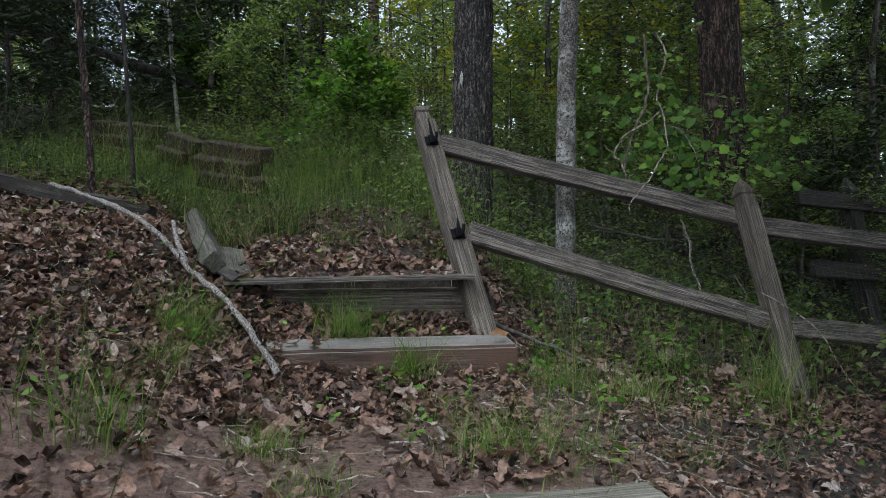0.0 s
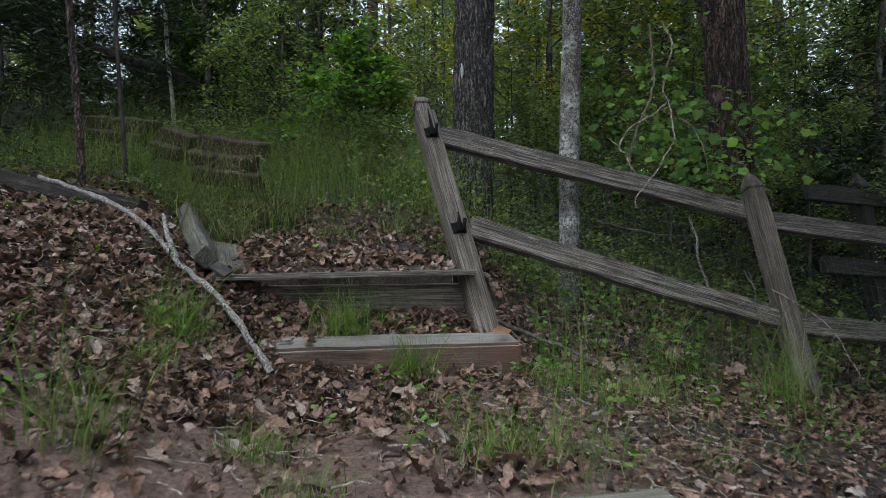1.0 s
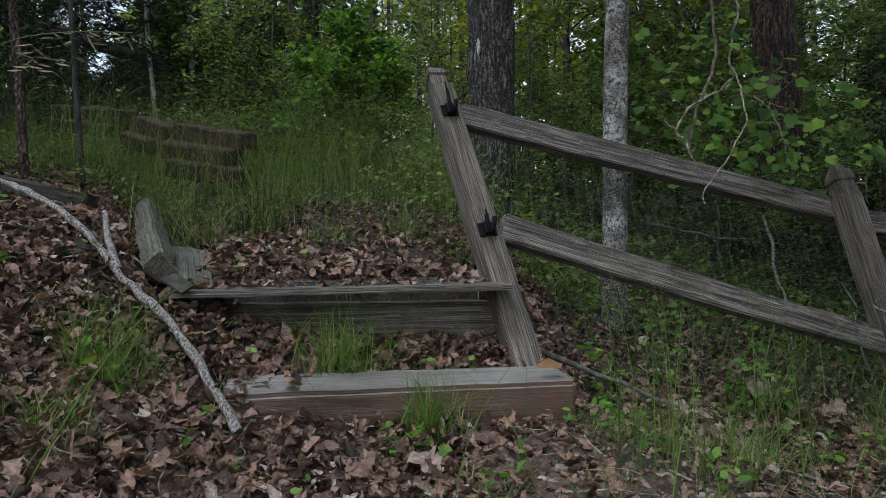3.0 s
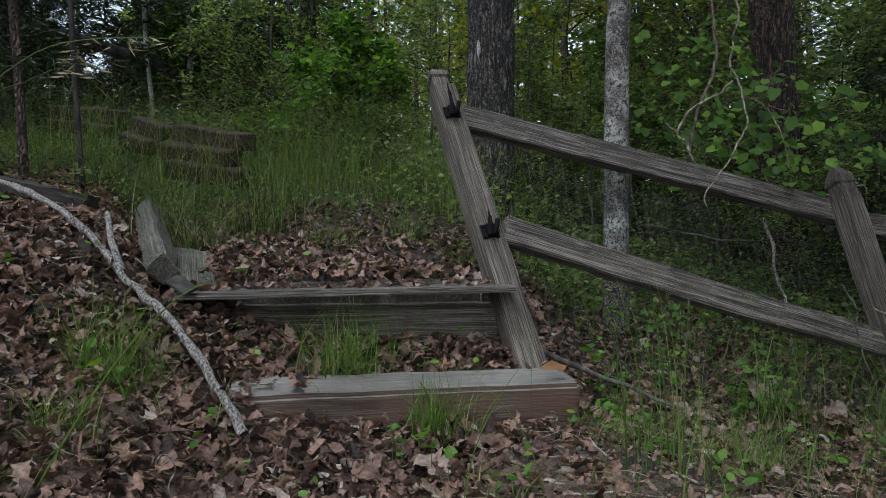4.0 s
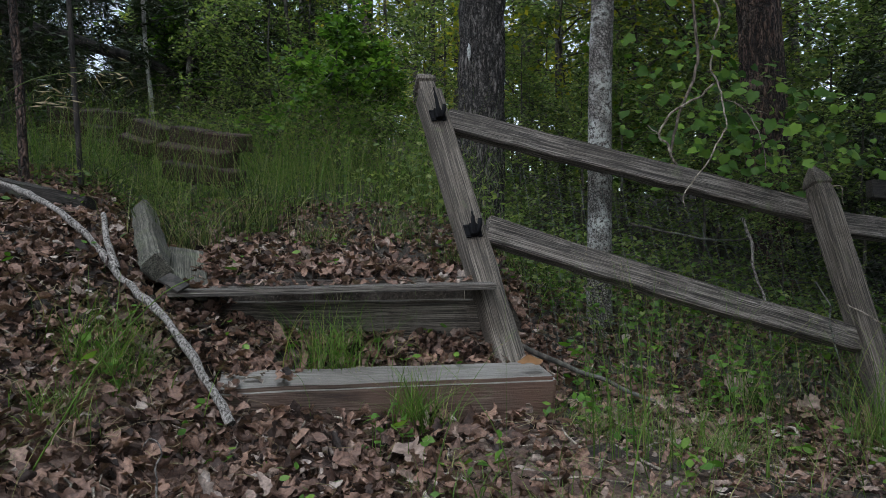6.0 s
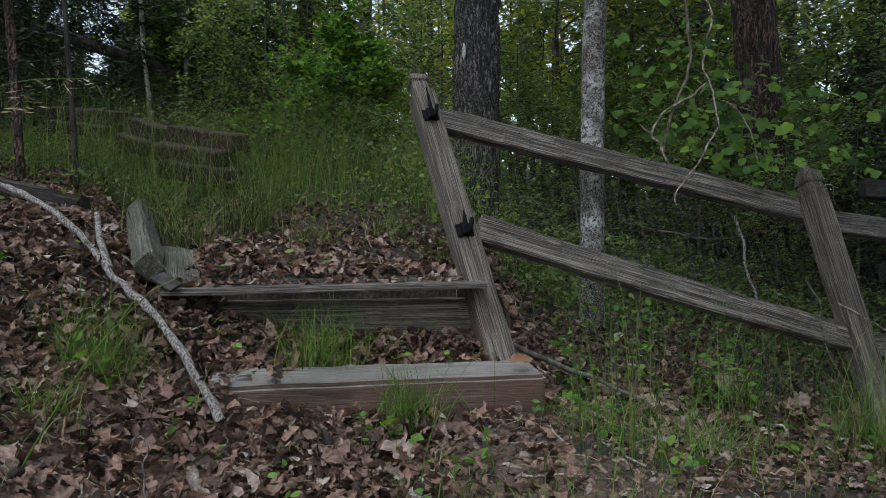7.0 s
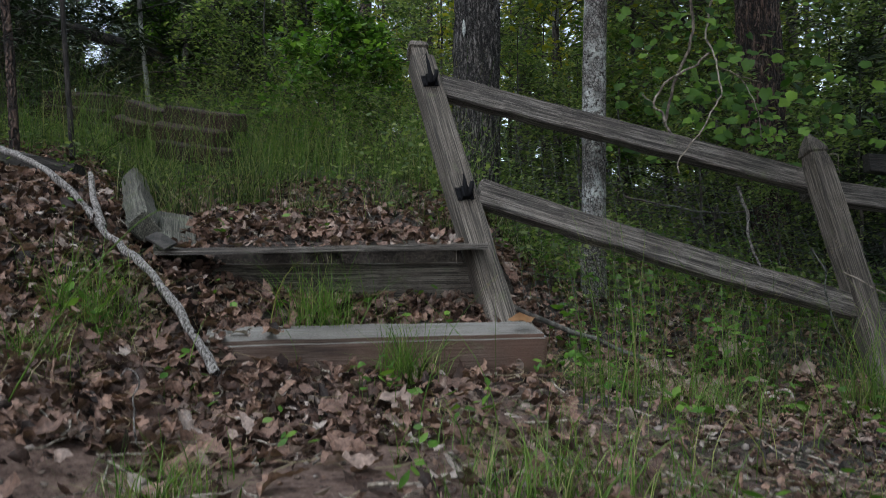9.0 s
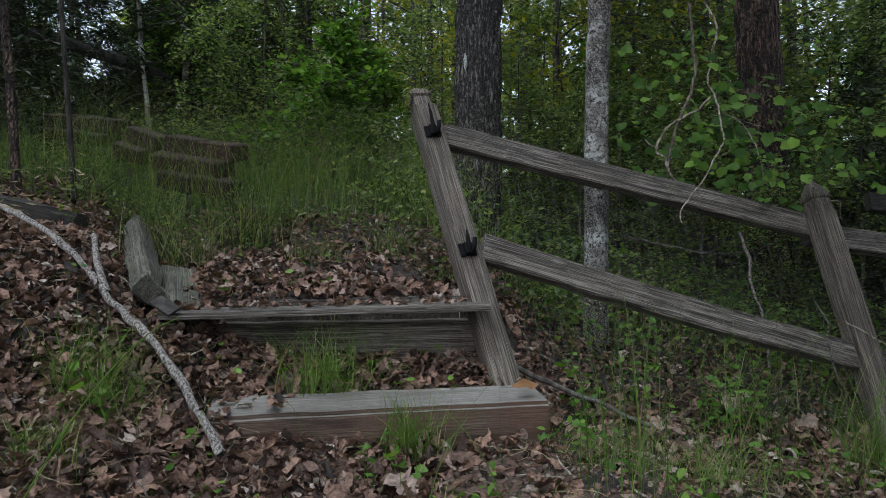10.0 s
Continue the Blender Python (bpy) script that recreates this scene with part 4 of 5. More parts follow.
# ---- leaf litter ----
rng = np.random.default_rng(11)


def litter(n, box, keep, size, tilt, lift):
    x, y = rng.uniform(box[0], box[1], n), rng.uniform(box[2], box[3], n)
    ok = keep(x, y) > rng.uniform(0, 1, n)
    x, y = x[ok], y[ok]
    p = np.column_stack([x, y, rough_land(x, y) + rng.uniform(0.0, lift, len(x))])
    small = np.where((x > 0.3) & (y < 3.0), 0.68, 1.0)
    return p, spun(len(x), rng, tilt), size * small * rng.uniform(0.55, 1.25, len(x))


def leafiness(x, y):
    """How thick the dead leaves lie: deep on the bank, thin on the trodden path."""
    f = np.ones_like(x)
    f = np.where((y < 1.92 + 0.12 * np.sin(5 * x)) & (x > -1.6) & (x < 0.3), 0.20, f)
    f = np.where((y < 2.25 + 0.25 * np.sin(2.1 * x + 0.5)) & (x > -0.85 - 0.15 * np.sin(3 * y)) & (x < 0.7), 0.13, f)
    f = np.where((y < 3.5) & (x >= 0.32), 0.55, f)
    f = np.where((y < 2.45) & (x >= 0.5), 0.45, f)
    f = np.where((y < 3.4) & (x >= 0.8), np.where(y > 2.85, 0.9, 0.36), f)
    f = np.where((y >= 3.5) & (x >= 0.35), 0.75, f)
    f = np.where(y > 4.3, np.where(x < -0.8, 0.6, 0.4), f)
    f = f * (0.72 + 0.28 * np.sin(2.9 * x + 1.3 * np.sin(3 * y)) * np.sin(3.3 * y + 1))
    f = np.where((x > 0.0 + 0.06 * np.sin(9 * y)) & (x < 0.62) & (y < 2.86), 0.22, f)
    tie = y - 2.96 - 0.25 * x
    f = np.where((tie > -0.03) & (tie < 0.20) & (x > -0.62) & (x < 0.32), 0.02, f)
    f = np.where((np.abs(y - 1.544 - 0.218 * x) < 0.09) & (x < 0.54), 0.04, f)
    return f


pieces = []
CLOSE, BEHIND = (-2.0, 2.2, 1.3, 3.7), (-2.9, 2.7, 3.6, 5.4)
for shape, n, box, tilt, size in ((OAK_LEAF, 6200, CLOSE, 0.55, 0.092), (OAK_FOLD, 7600, CLOSE, 1.0, 0.080), (BEECH_LEAF, 5200, CLOSE, 0.7, 0.068), (FLAT_LEAF, 14000, BEHIND, 0.5, 0.060), (FLAT_LEAF, 13000, CLOSE, 0.9, 0.040), (SIMPLE_LEAF, 20000, (-2.9, 2.7, 1.2, 5.4), 0.8, 0.032), (SIMPLE_LEAF, 5000, (-6.0, -1.9, -3.0, 4.5), 0.5, 0.08), (SIMPLE_LEAF, 5000, (2.0, 6.0, -3.0, 4.5), 0.5, 0.08), (SIMPLE_LEAF, 3500, (-2.2, 2.4, -3.0, 1.5), 0.5, 0.08), (SIMPLE_LEAF, 7000, (-3.6, -1.8, -0.4, 3.7), 0.6, 0.075), (SIMPLE_LEAF, 6500, (1.9, 3.4, -0.4, 3.7), 0.6, 0.075), (SIMPLE_LEAF, 3500, (-2.0, -0.7, 0.3, 1.4), 0.6, 0.075), (SIMPLE_LEAF, 3500, (0.7, 2.2, 0.3, 1.4), 0.6, 0.075)):
    p, r, s = litter(n, box, leafiness, size, tilt, 0.042)
    c = curls(len(p), 5.5, 1.9, 1.3)
    aside = np.abs(p[:, 0]) > 0.64 * p[:, 1] + 0.15
    for shp, pick in ((shape, ~aside), (FLAT_LEAF if len(shape[0]) > 8 else shape, aside)):
        pieces.append(scattered(shp[0], shp[1], p[pick], r[pick], s[pick], c[pick], 0.012))
x = rng.uniform(-0.74, -0.50, 16)
p = np.column_stack([x, 2.884 + 0.25 * (x + 0.69) + rng.uniform(-0.09, 0.08, 16), rng.uniform(0.192, 0.206, 16)])
pieces.append(scattered(OAK_LEAF[0], OAK_LEAF[1], p, spun(16, rng, 0.35), 0.085 * rng.uniform(0.7, 1.3, 16), curls(16, 3.0, 1.5, 0.8), 0.045))
x = rng.uniform(-0.95, 0.10, 70)
p = np.column_stack([x, 3.325 + 0.113 * x + rng.uniform(-0.01, 0.11, 70), 0.463 + 0.010 * x + rng.uniform(0.0, 0.012, 70)])
pieces.append(scattered(OAK_LEAF[0], OAK_LEAF[1], p, spun(70, rng, 0.35), 0.075 * rng.uniform(0.6, 1.2, 70), curls(70, 3.0, 1.5, 0.8), 0.012))
tagged(new("leaf_litter", array_mesh("leaf_litter", *joined(pieces), DRY_LEAF)), "curled brown oak and beech leaves covering the ground", "fallen leaves", kind="stuff")


# ---- grass ----
def blades(p, heights, bend, width, n=5, heads=None):
    """Arching blades from the places p: corners and quads."""
    k = len(p)
    t = np.linspace(0, 1, n)
    a = rng.uniform(0, 2 * np.pi, k)
    out = np.stack([np.cos(a), np.sin(a)], -1)
    b = bend * rng.uniform(0.2, 1.6, k)
    along = np.zeros((k, n, 3))
    along[..., :2] = p[:, None, :2] + out[:, None] * (b * heights)[:, None, None] * (t ** 2)[None, :, None]
    along[..., 2] = p[:, None, 2] + heights[:, None] * (t - 0.35 * np.minimum(b, 1.2)[:, None] * t ** 2)
    side = np.stack([-np.sin(a + rng.normal(0, 0.9, k)), np.cos(a), 0 * a], -1)
    w = (width * rng.uniform(0.6, 1.4, k))[:, None] * (1 - 0.9 * t ** 1.6)[None]
    v = np.stack([along - side[:, None] * w[..., None], along + side[:, None] * w[..., None]], 2)
    i = np.arange(n - 1)
    q = np.stack([2 * i, 2 * i + 1, 2 * i + 3, 2 * i + 2], -1)
    f = q[None] + (np.arange(k) * 2 * n)[:, None, None]
    return (v.reshape(-1, 3), f.reshape(-1, 4)), along


def on_land(x, y):
    return np.column_stack([x, y, rough_land(x, y) - 0.01])


def tuft(x, y, n, height, spread, bend=0.8, width=0.0016):
    p = on_land(rng.normal(x, spread, n), rng.normal(y, spread, n))
    return blades(p, height * rng.uniform(0.4, 1.1, n), bend, width)[0]


def patchy(x, y):
    """How thick the grass stands: in clumps, thin before the wall."""
    f = 0.5 + 0.5 * np.sin(2.6 * x + 1.9 * np.sin(1.7 * y)) * np.sin(2.9 * y + 0.8 + np.sin(2.2 * x))
    f = 0.15 + 0.85 * f
    trail = (np.abs(x + 1.12 + 0.18 * (y - 4.3)) < 0.18) & (y < 5.0)
    return f * np.where((x < -1.05) & (y < 6.3), 0.8, 1.0) * np.where(trail, 0.08, 1.0)


cx, cy = rng.uniform(-3.6, 0.6, 620), rng.uniform(3.9, 7.8, 620)
ok = (smooth(4.35, 5.4, cy + 0.35 * np.sin(3 * cx)) * patchy(cx, cy) > rng.uniform(0, 1, 620)) & (np.hypot(cx - 0.2, cy - 5.4) > 0.26)
cx, cy = np.repeat(cx[ok], 42), np.repeat(cy[ok], 42)
tall = np.repeat(rng.uniform(0.08, 0.60, ok.sum()) * rng.choice((0.5, 0.8, 1.1), ok.sum()), 42)
x, y = cx + rng.normal(0, 0.045, len(cx)), cy + rng.normal(0, 0.045, len(cx))
meadow = blades(on_land(x, y), tall * rng.uniform(0.4, 1.1, len(x)), 1.2, 0.0019)[0]
x, y = rng.uniform(-2.9, 0.3, 5200), rng.uniform(4.3, 7.0, 5200)
ok = np.maximum(patchy(x + 0.7, y), np.where((x < -1.2) & (y < 5.8), 0.55, 0)) > rng.uniform(0, 1, len(x))
ok &= ((np.abs(x + 1.12 + 0.18 * (y - 4.3)) > 0.20) | (y > 5.0)) & (y + 0.3 * np.sin(4 * x) > 4.6)
stems, along = blades(on_land(x[ok], y[ok]), rng.uniform(0.40, 1.0, ok.sum()), 0.55, 0.0012, 7)
tagged(new("meadow_grass", array_mesh("meadow_grass", *meadow, GRASS)), "tall green grass covering the slope", "grass", kind="stuff")
tagged(new("grass_stems", array_mesh("grass_stems", *stems, STEM)), "bright flowering stems over the tall grass", "grass", kind="stuff")


def seeds_on(along, per, length):
    """Small husks about the upper part of stems."""
    k, n = along.shape[:2]
    t = rng.uniform(0.72, 1.0, (k, per)) * (n - 1)
    i = np.clip(t.astype(int), 0, n - 2)
    rows = np.arange(k)[:, None]
    s = along[rows, i] + (along[rows, i + 1] - along[rows, i]) * (t - i)[..., None]
    way = (along[rows, i + 1] - along[rows, i]).reshape(-1, 3)
    way = way / (np.linalg.norm(way, axis=1)[:, None] + 1e-9) + rng.normal(0, 0.45, way.shape) - np.array([0, 0, 0.25])
    way /= np.linalg.norm(way, axis=1)[:, None]
    s = s.reshape(-1, 3) + rng.normal(0, 0.006, (k * per, 3))
    across = np.cross(way, rng.normal(0, 1, way.shape))
    across /= np.linalg.norm(across, axis=1)[:, None]
    return scattered(HUSK[0], HUSK[1], s, np.stack([way, across, np.cross(way, across)], 1), length * rng.uniform(0.6, 1.3, len(s)))


tagged(new("grass_seeds", array_mesh("grass_seeds", *seeds_on(along[:2400], 10, 0.011), STRAW)), "pale seed heads on the tall grass", "seed heads", kind="stuff")

TUFTS = [(-0.42, 3.08, 150, 0.27, 0.07), (-0.12, 2.85, 110, 0.22, 0.045), (-0.98, 2.72, 190, 0.20, 0.07), (-0.93, 2.35, 60, 0.15, 0.04), (0.55, 2.85, 70, 0.22, 0.07), (0.42, 3.1, 30, 0.18, 0.05), (-0.5, 1.98, 90, 0.12, 0.06),
         (0.62, 2.2, 16, 0.24, 0.11), (0.85, 3.1, 55, 0.2, 0.06), (1.50, 3.3, 60, 0.40, 0.06), (0.12, 2, 60, 0.12, 0.09), (-1.2, 3.9, 160, 0.36, 0.09), (-0.86, 1.75, 60, 0.30, 0.06), (-0.3, 1.62, 70, 0.10, 0.05), (0.15, 1.92, 110, 0.16, 0.08), (0.40, 2.02, 120, 0.17, 0.07), (0.72, 2.05, 60, 0.14, 0.05), (1.05, 2.25, 40, 0.14, 0.05), (-1, 4.35, 160, 0.42, 0.1),
         (0.9, 2.55, 20, 0.22, 0.09), (0.25, 2.55, 22, 0.12, 0.06), (1.25, 2.7, 15, 0.2, 0.1), (-0.05, 2.4, 50, 0.1, 0.08), (1.15, 3.5, 70, 0.3, 0.07), (0.36, 2.3, 32, 0.2, 0.09), (0.66, 2.70, 90, 0.2, 0.07), (0.58, 2.45, 14, 0.2, 0.05), (1.02, 2.78, 25, 0.18, 0.07), (1.45, 2.95, 45, 0.3, 0.08), (0.45, 2.92, 40, 0.16, 0.05), (1.42, 3.15, 40, 0.36, 0.07), (0.3, 1.75, 60, 0.14, 0.08), (-0.25, 4.15, 90, 0.22, 0.08), (-0.6, 4, 80, 0.18, 0.07), (0, 3.75, 60, 0.16, 0.05)]
for x, y, n, h, s in TUFTS:
    near_path = x > 0.2 and y < 3.2
    ob = new("grass_tuft", array_mesh("grass_tuft", *tuft(x, y, int(n * (0.8 if near_path else 1.8)), h * 1.15, s, 0.95 if near_path else 0.7, 0.0012 if near_path else 0.0015), STEM if y < 3.5 else GRASS))
    tagged(ob, "tuft of fine green grass among dead leaves", "grass tuft", "grass tufts", "stuff")

for x, y, n, h, s in [(-0.98, 2.72, 70, 0.15, 0.06), (-0.93, 2.35, 50, 0.13, 0.05), (-0.42, 3.06, 50, 0.12, 0.06), (-1.2, 3.88, 90, 0.22, 0.10), (0.85, 3.1, 24, 0.12, 0.07), (-0.5, 1.98, 50, 0.1, 0.07), (-0.6, 4.0, 60, 0.12, 0.09)]:
    tagged(new("dry_grass", array_mesh("dry_grass", *tuft(x, y, n, h, s, 1.4, 0.0018), STRAW)), "pale dry grass blades among green ones", "dry grass", "dry grass", "stuff")

# tall single stems near the path
near = [(0.30, 1.9), (0.50, 2.25), (0.66, 2.4), (0.9, 2.3), (1.0, 2.5), (0.80, 2.75), (0.08, 2.35), (-0.05, 2.3), (1.4, 2.9), (1.5, 3.1), (-1.0, 1.9), (-0.95, 1.75), (-1.1, 2.0), (-1.3, 2.2), (-1.25, 2.5), (0.7, 2.9), (0.95, 2.7), (1.1, 3.0), (1.6, 3.2), (1.62, 3.0)]
p = np.array(near) + rng.normal(0, 0.07, (len(near), 2))
for x, y, k in ((0.42, 2.15, 5), (0.60, 2.58, 8), (0.80, 2.72, 4), (1.02, 2.8, 5), (1.52, 3.15, 12), (1.54, 3.45, 26), (-0.98, 1.72, 10)):
    p = np.concatenate([p, np.column_stack([rng.normal(x, 0.06, k), rng.normal(y, 0.06, k)])])
(sv, sf), along = blades(on_land(p[:, 0], p[:, 1]), rng.uniform(0.18, 0.52, len(p)), 0.35, 0.0014, 9)
tagged(new("grass_stems", array_mesh("grass_stems", sv, sf, STEM)), "single tall flowering grass stems by the path", "grass", kind="stuff")
tagged(new("grass_seeds", array_mesh("grass_seeds", *seeds_on(along, 16, 0.008), STRAW)), "pale seed heads on single grass stems", "seed heads", kind="stuff")

# stands of tall bright stems beside the step
spots = np.concatenate([np.column_stack([rng.normal(x, 0.035, k), rng.normal(2.62, 0.05, k)]) for x, k in ((0.41, 14), (0.50, 9))])
(sv, sf), along = blades(on_land(spots[:, 0], spots[:, 1]), rng.uniform(0.42, 0.68, len(spots)), 0.12, 0.0017, 9)
tagged(new("grass_stems", array_mesh("grass_stems", sv, sf, STEM)), "stand of tall upright green grass stems beside the step", "grass", kind="stuff")
tagged(new("grass_seeds", array_mesh("grass_seeds", *seeds_on(along, 14, 0.008), STRAW)), "pale seed heads on upright grass stems", "seed heads", kind="stuff")

# two upright stems before the step, and one drooping over the path
lone = np.array([[-0.118, 2.78], [0.13, 2.76], [0.52, 2.5], [0.75, 2.62], [0.98, 2.9]])
(sv, sf), up = blades(on_land(lone[:, 0], lone[:, 1]), np.array([0.60, 0.58, 0.62, 0.6, 0.6]), 0.06, 0.0012, 9)
tagged(new("grass_stems", array_mesh("grass_stems", sv, sf, GRASS)), "thin upright grass stems before the timber step", "grass", kind="stuff")
droop = [curve_points(q, 20) for q in ([(-0.66, 1.2, -0.08), (-0.427, 1.25, 0.599), (-0.403, 1.25, 0.681), (-0.383, 1.25, 0.703), (-0.358, 1.25, 0.715), (-0.322, 1.25, 0.719), (-0.286, 1.25, 0.718)], [(-0.66, 1.2, -0.08), (-0.419, 1.22, 0.599), (-0.385, 1.22, 0.67), (-0.362, 1.22, 0.684), (-0.343, 1.22, 0.692), (-0.326, 1.22, 0.696)])]
tagged(new("grass_stems", array_mesh("grass_stems", *joined([tube(q, np.linspace(0.0007, 0.0002, 20), 5) for q in droop]), GRASS)), "drooping flowering grass beside the path", "grass", kind="stuff")
tagged(new("grass_seeds", array_mesh("grass_seeds", *seeds_on(np.array(droop), 24, 0.009), STRAW)), "pale seeds on drooping grass", "seed heads", kind="stuff")

bent = curve_points([(-0.90, 2.12, 0.05), (-0.84, 2.11, 0.17), (-0.71, 2.10, 0.37), (-0.60, 2.10, 0.49), (-0.53, 2.10, 0.53)], 24)
tagged(new("grass_stems", array_mesh("grass_stems", *tube(bent, np.linspace(0.0026, 0.0008, 24), 6), STEM)), "stout leaning green grass stalk over the leaves", "grass", kind="stuff")

# ---- small weeds ----
n = 150
x, y = rng.uniform(-2.4, 2.4, n), rng.uniform(1.7, 5.6, n)
p = on_land(x, y)
p = np.repeat(p, 6, 0) + np.column_stack([rng.normal(0, 0.025, n * 6), rng.normal(0, 0.025, n * 6), rng.uniform(0.02, 0.10, n * 6)])
tagged(new("seedlings", array_mesh("seedlings", *scattered(WEED_LEAF[0], WEED_LEAF[1], p, spun(len(p), rng, 0.5), 0.028 * rng.uniform(0.6, 1.4, len(p))), WEED)), "small fresh green seedlings among the dead leaves", "seedlings", kind="stuff")
for x, y, n, h in [(0.98, 3.42, 90, 0.26), (0.48, 3.38, 60, 0.22), (1.18, 3.55, 70, 0.24), (0.74, 3.52, 50, 0.22), (1.30, 3.05, 20, 0.14), (1.42, 2.62, 18, 0.12), (0.58, 2.56, 16, 0.12), (1.06, 3.1, 26, 0.14), (0.40, 2.90, 26, 0.12), (-0.17, 2.62, 24, 0.16), (0.02, 2.5, 16, 0.1), (-0.62, 2.45, 14, 0.1), (-0.95, 2.6, 16, 0.12), (-0.42, 3.12, 12, 0.1)]:
    p = on_land(rng.normal(x, 0.05, n), rng.normal(y, 0.05, n)) + np.column_stack([np.zeros((n, 2)), h * rng.uniform(0.1, 1.0, n)])
    stalks = [tube([(q[0], q[1], q[2] - 0.12), (q[0], q[1], q[2] - 0.05), tuple(q)], [0.0012, 0.001, 0.0006], 3) for q in p[::3]]
    leaves = scattered(WEED_LEAF[0], WEED_LEAF[1], p, spun(n, rng, 0.5), 0.034 * rng.uniform(0.6, 1.4, n), curls(n, 0.8, 0.8, 0.3))
    tagged(new("weed_clump", array_mesh("weed_clump", *joined(stalks + [leaves]), WEED)), "clump of fresh green broad-leaved weeds among dead leaves", "weed", "weed clumps", "stuff")
n = 620
x, y = rng.uniform(0.35, 2.4, n), rng.uniform(3.9, 5.6, n)
p = on_land(x, y)
p = np.repeat(p, 4, 0) + np.column_stack([rng.normal(0, 0.04, n * 4), rng.normal(0, 0.04, n * 4), rng.uniform(0.02, 0.32, n * 4)])
tagged(new("undergrowth", array_mesh("undergrowth", *scattered(FOLDED_LEAF[0], FOLDED_LEAF[1], p, spun(len(p), rng, 0.5), 0.045 * rng.uniform(0.6, 1.4, len(p))), TREE_LEAF)), "green broad-leaved undergrowth behind the fence", "undergrowth", kind="stuff")

n = 150
x, y = rng.uniform(0.35, 2.6, n), rng.uniform(3.85, 5.2, n)
p = np.repeat(on_land(x, y), 6, 0) + np.column_stack([rng.normal(0, 0.05, n * 6), rng.normal(0, 0.05, n * 6), np.repeat(rng.uniform(0.05, 0.42, n), 6) * rng.uniform(0.6, 1.0, n * 6)])
tagged(new("fence_weeds", array_mesh("fence_weeds", *scattered(FOLDED_LEAF[0], FOLDED_LEAF[1], p, spun(len(p), rng, 0.5), 0.046 * rng.uniform(0.5, 1.5, len(p))), WEED)), "fresh green weeds along the foot of the wire mesh", "weeds", kind="stuff")
x, y = rng.uniform(0.3, 2.3, 420), rng.uniform(3.7, 5.0, 420)
tagged(new("fence_grass", array_mesh("fence_grass", *blades(on_land(x, y), rng.uniform(0.15, 0.6, 420), 0.5, 0.0014, 7)[0], STEM)), "thin grass stems growing through the wire mesh", "grass", kind="stuff")

n = 480
x, y = rng.normal(0.1, 0.45, n), rng.uniform(4.0, 6.4, n)
p = np.repeat(on_land(x, y), 5, 0) + np.column_stack([rng.normal(0, 0.05, n * 5), rng.normal(0, 0.05, n * 5), np.repeat(rng.uniform(0.04, 0.55, n), 5) * rng.uniform(0.5, 1.0, n * 5)])
tagged(new("meadow_weeds", array_mesh("meadow_weeds", *scattered(FOLDED_LEAF[0], FOLDED_LEAF[1], p, spun(len(p), rng, 0.6), 0.036 * rng.uniform(0.5, 1.5, len(p))), TREE_LEAF)), "broad green weed leaves among tall grass", "weeds", kind="stuff")

n = 1300
x, y = rng.uniform(-4.5, -0.9, n), rng.uniform(4.2, 7.5, n)
p = np.repeat(on_land(x, y), 5, 0) + np.column_stack([rng.normal(0, 0.05, n * 5), rng.normal(0, 0.05, n * 5), rng.uniform(0.02, 0.16, n * 5)])
tagged(new("ground_cover", array_mesh("ground_cover", *scattered(SIMPLE_LEAF[0], SIMPLE_LEAF[1], p, spun(len(p), rng, 0.6), 0.034 * rng.uniform(0.5, 1.4, len(p))), TREE_LEAF)), "low green ground cover on the upper bank", "ground cover", kind="stuff")

# ---- grapevine ----
vine = thing("grapevine", "pale twisted grapevine with large lobed green leaves", "vine")
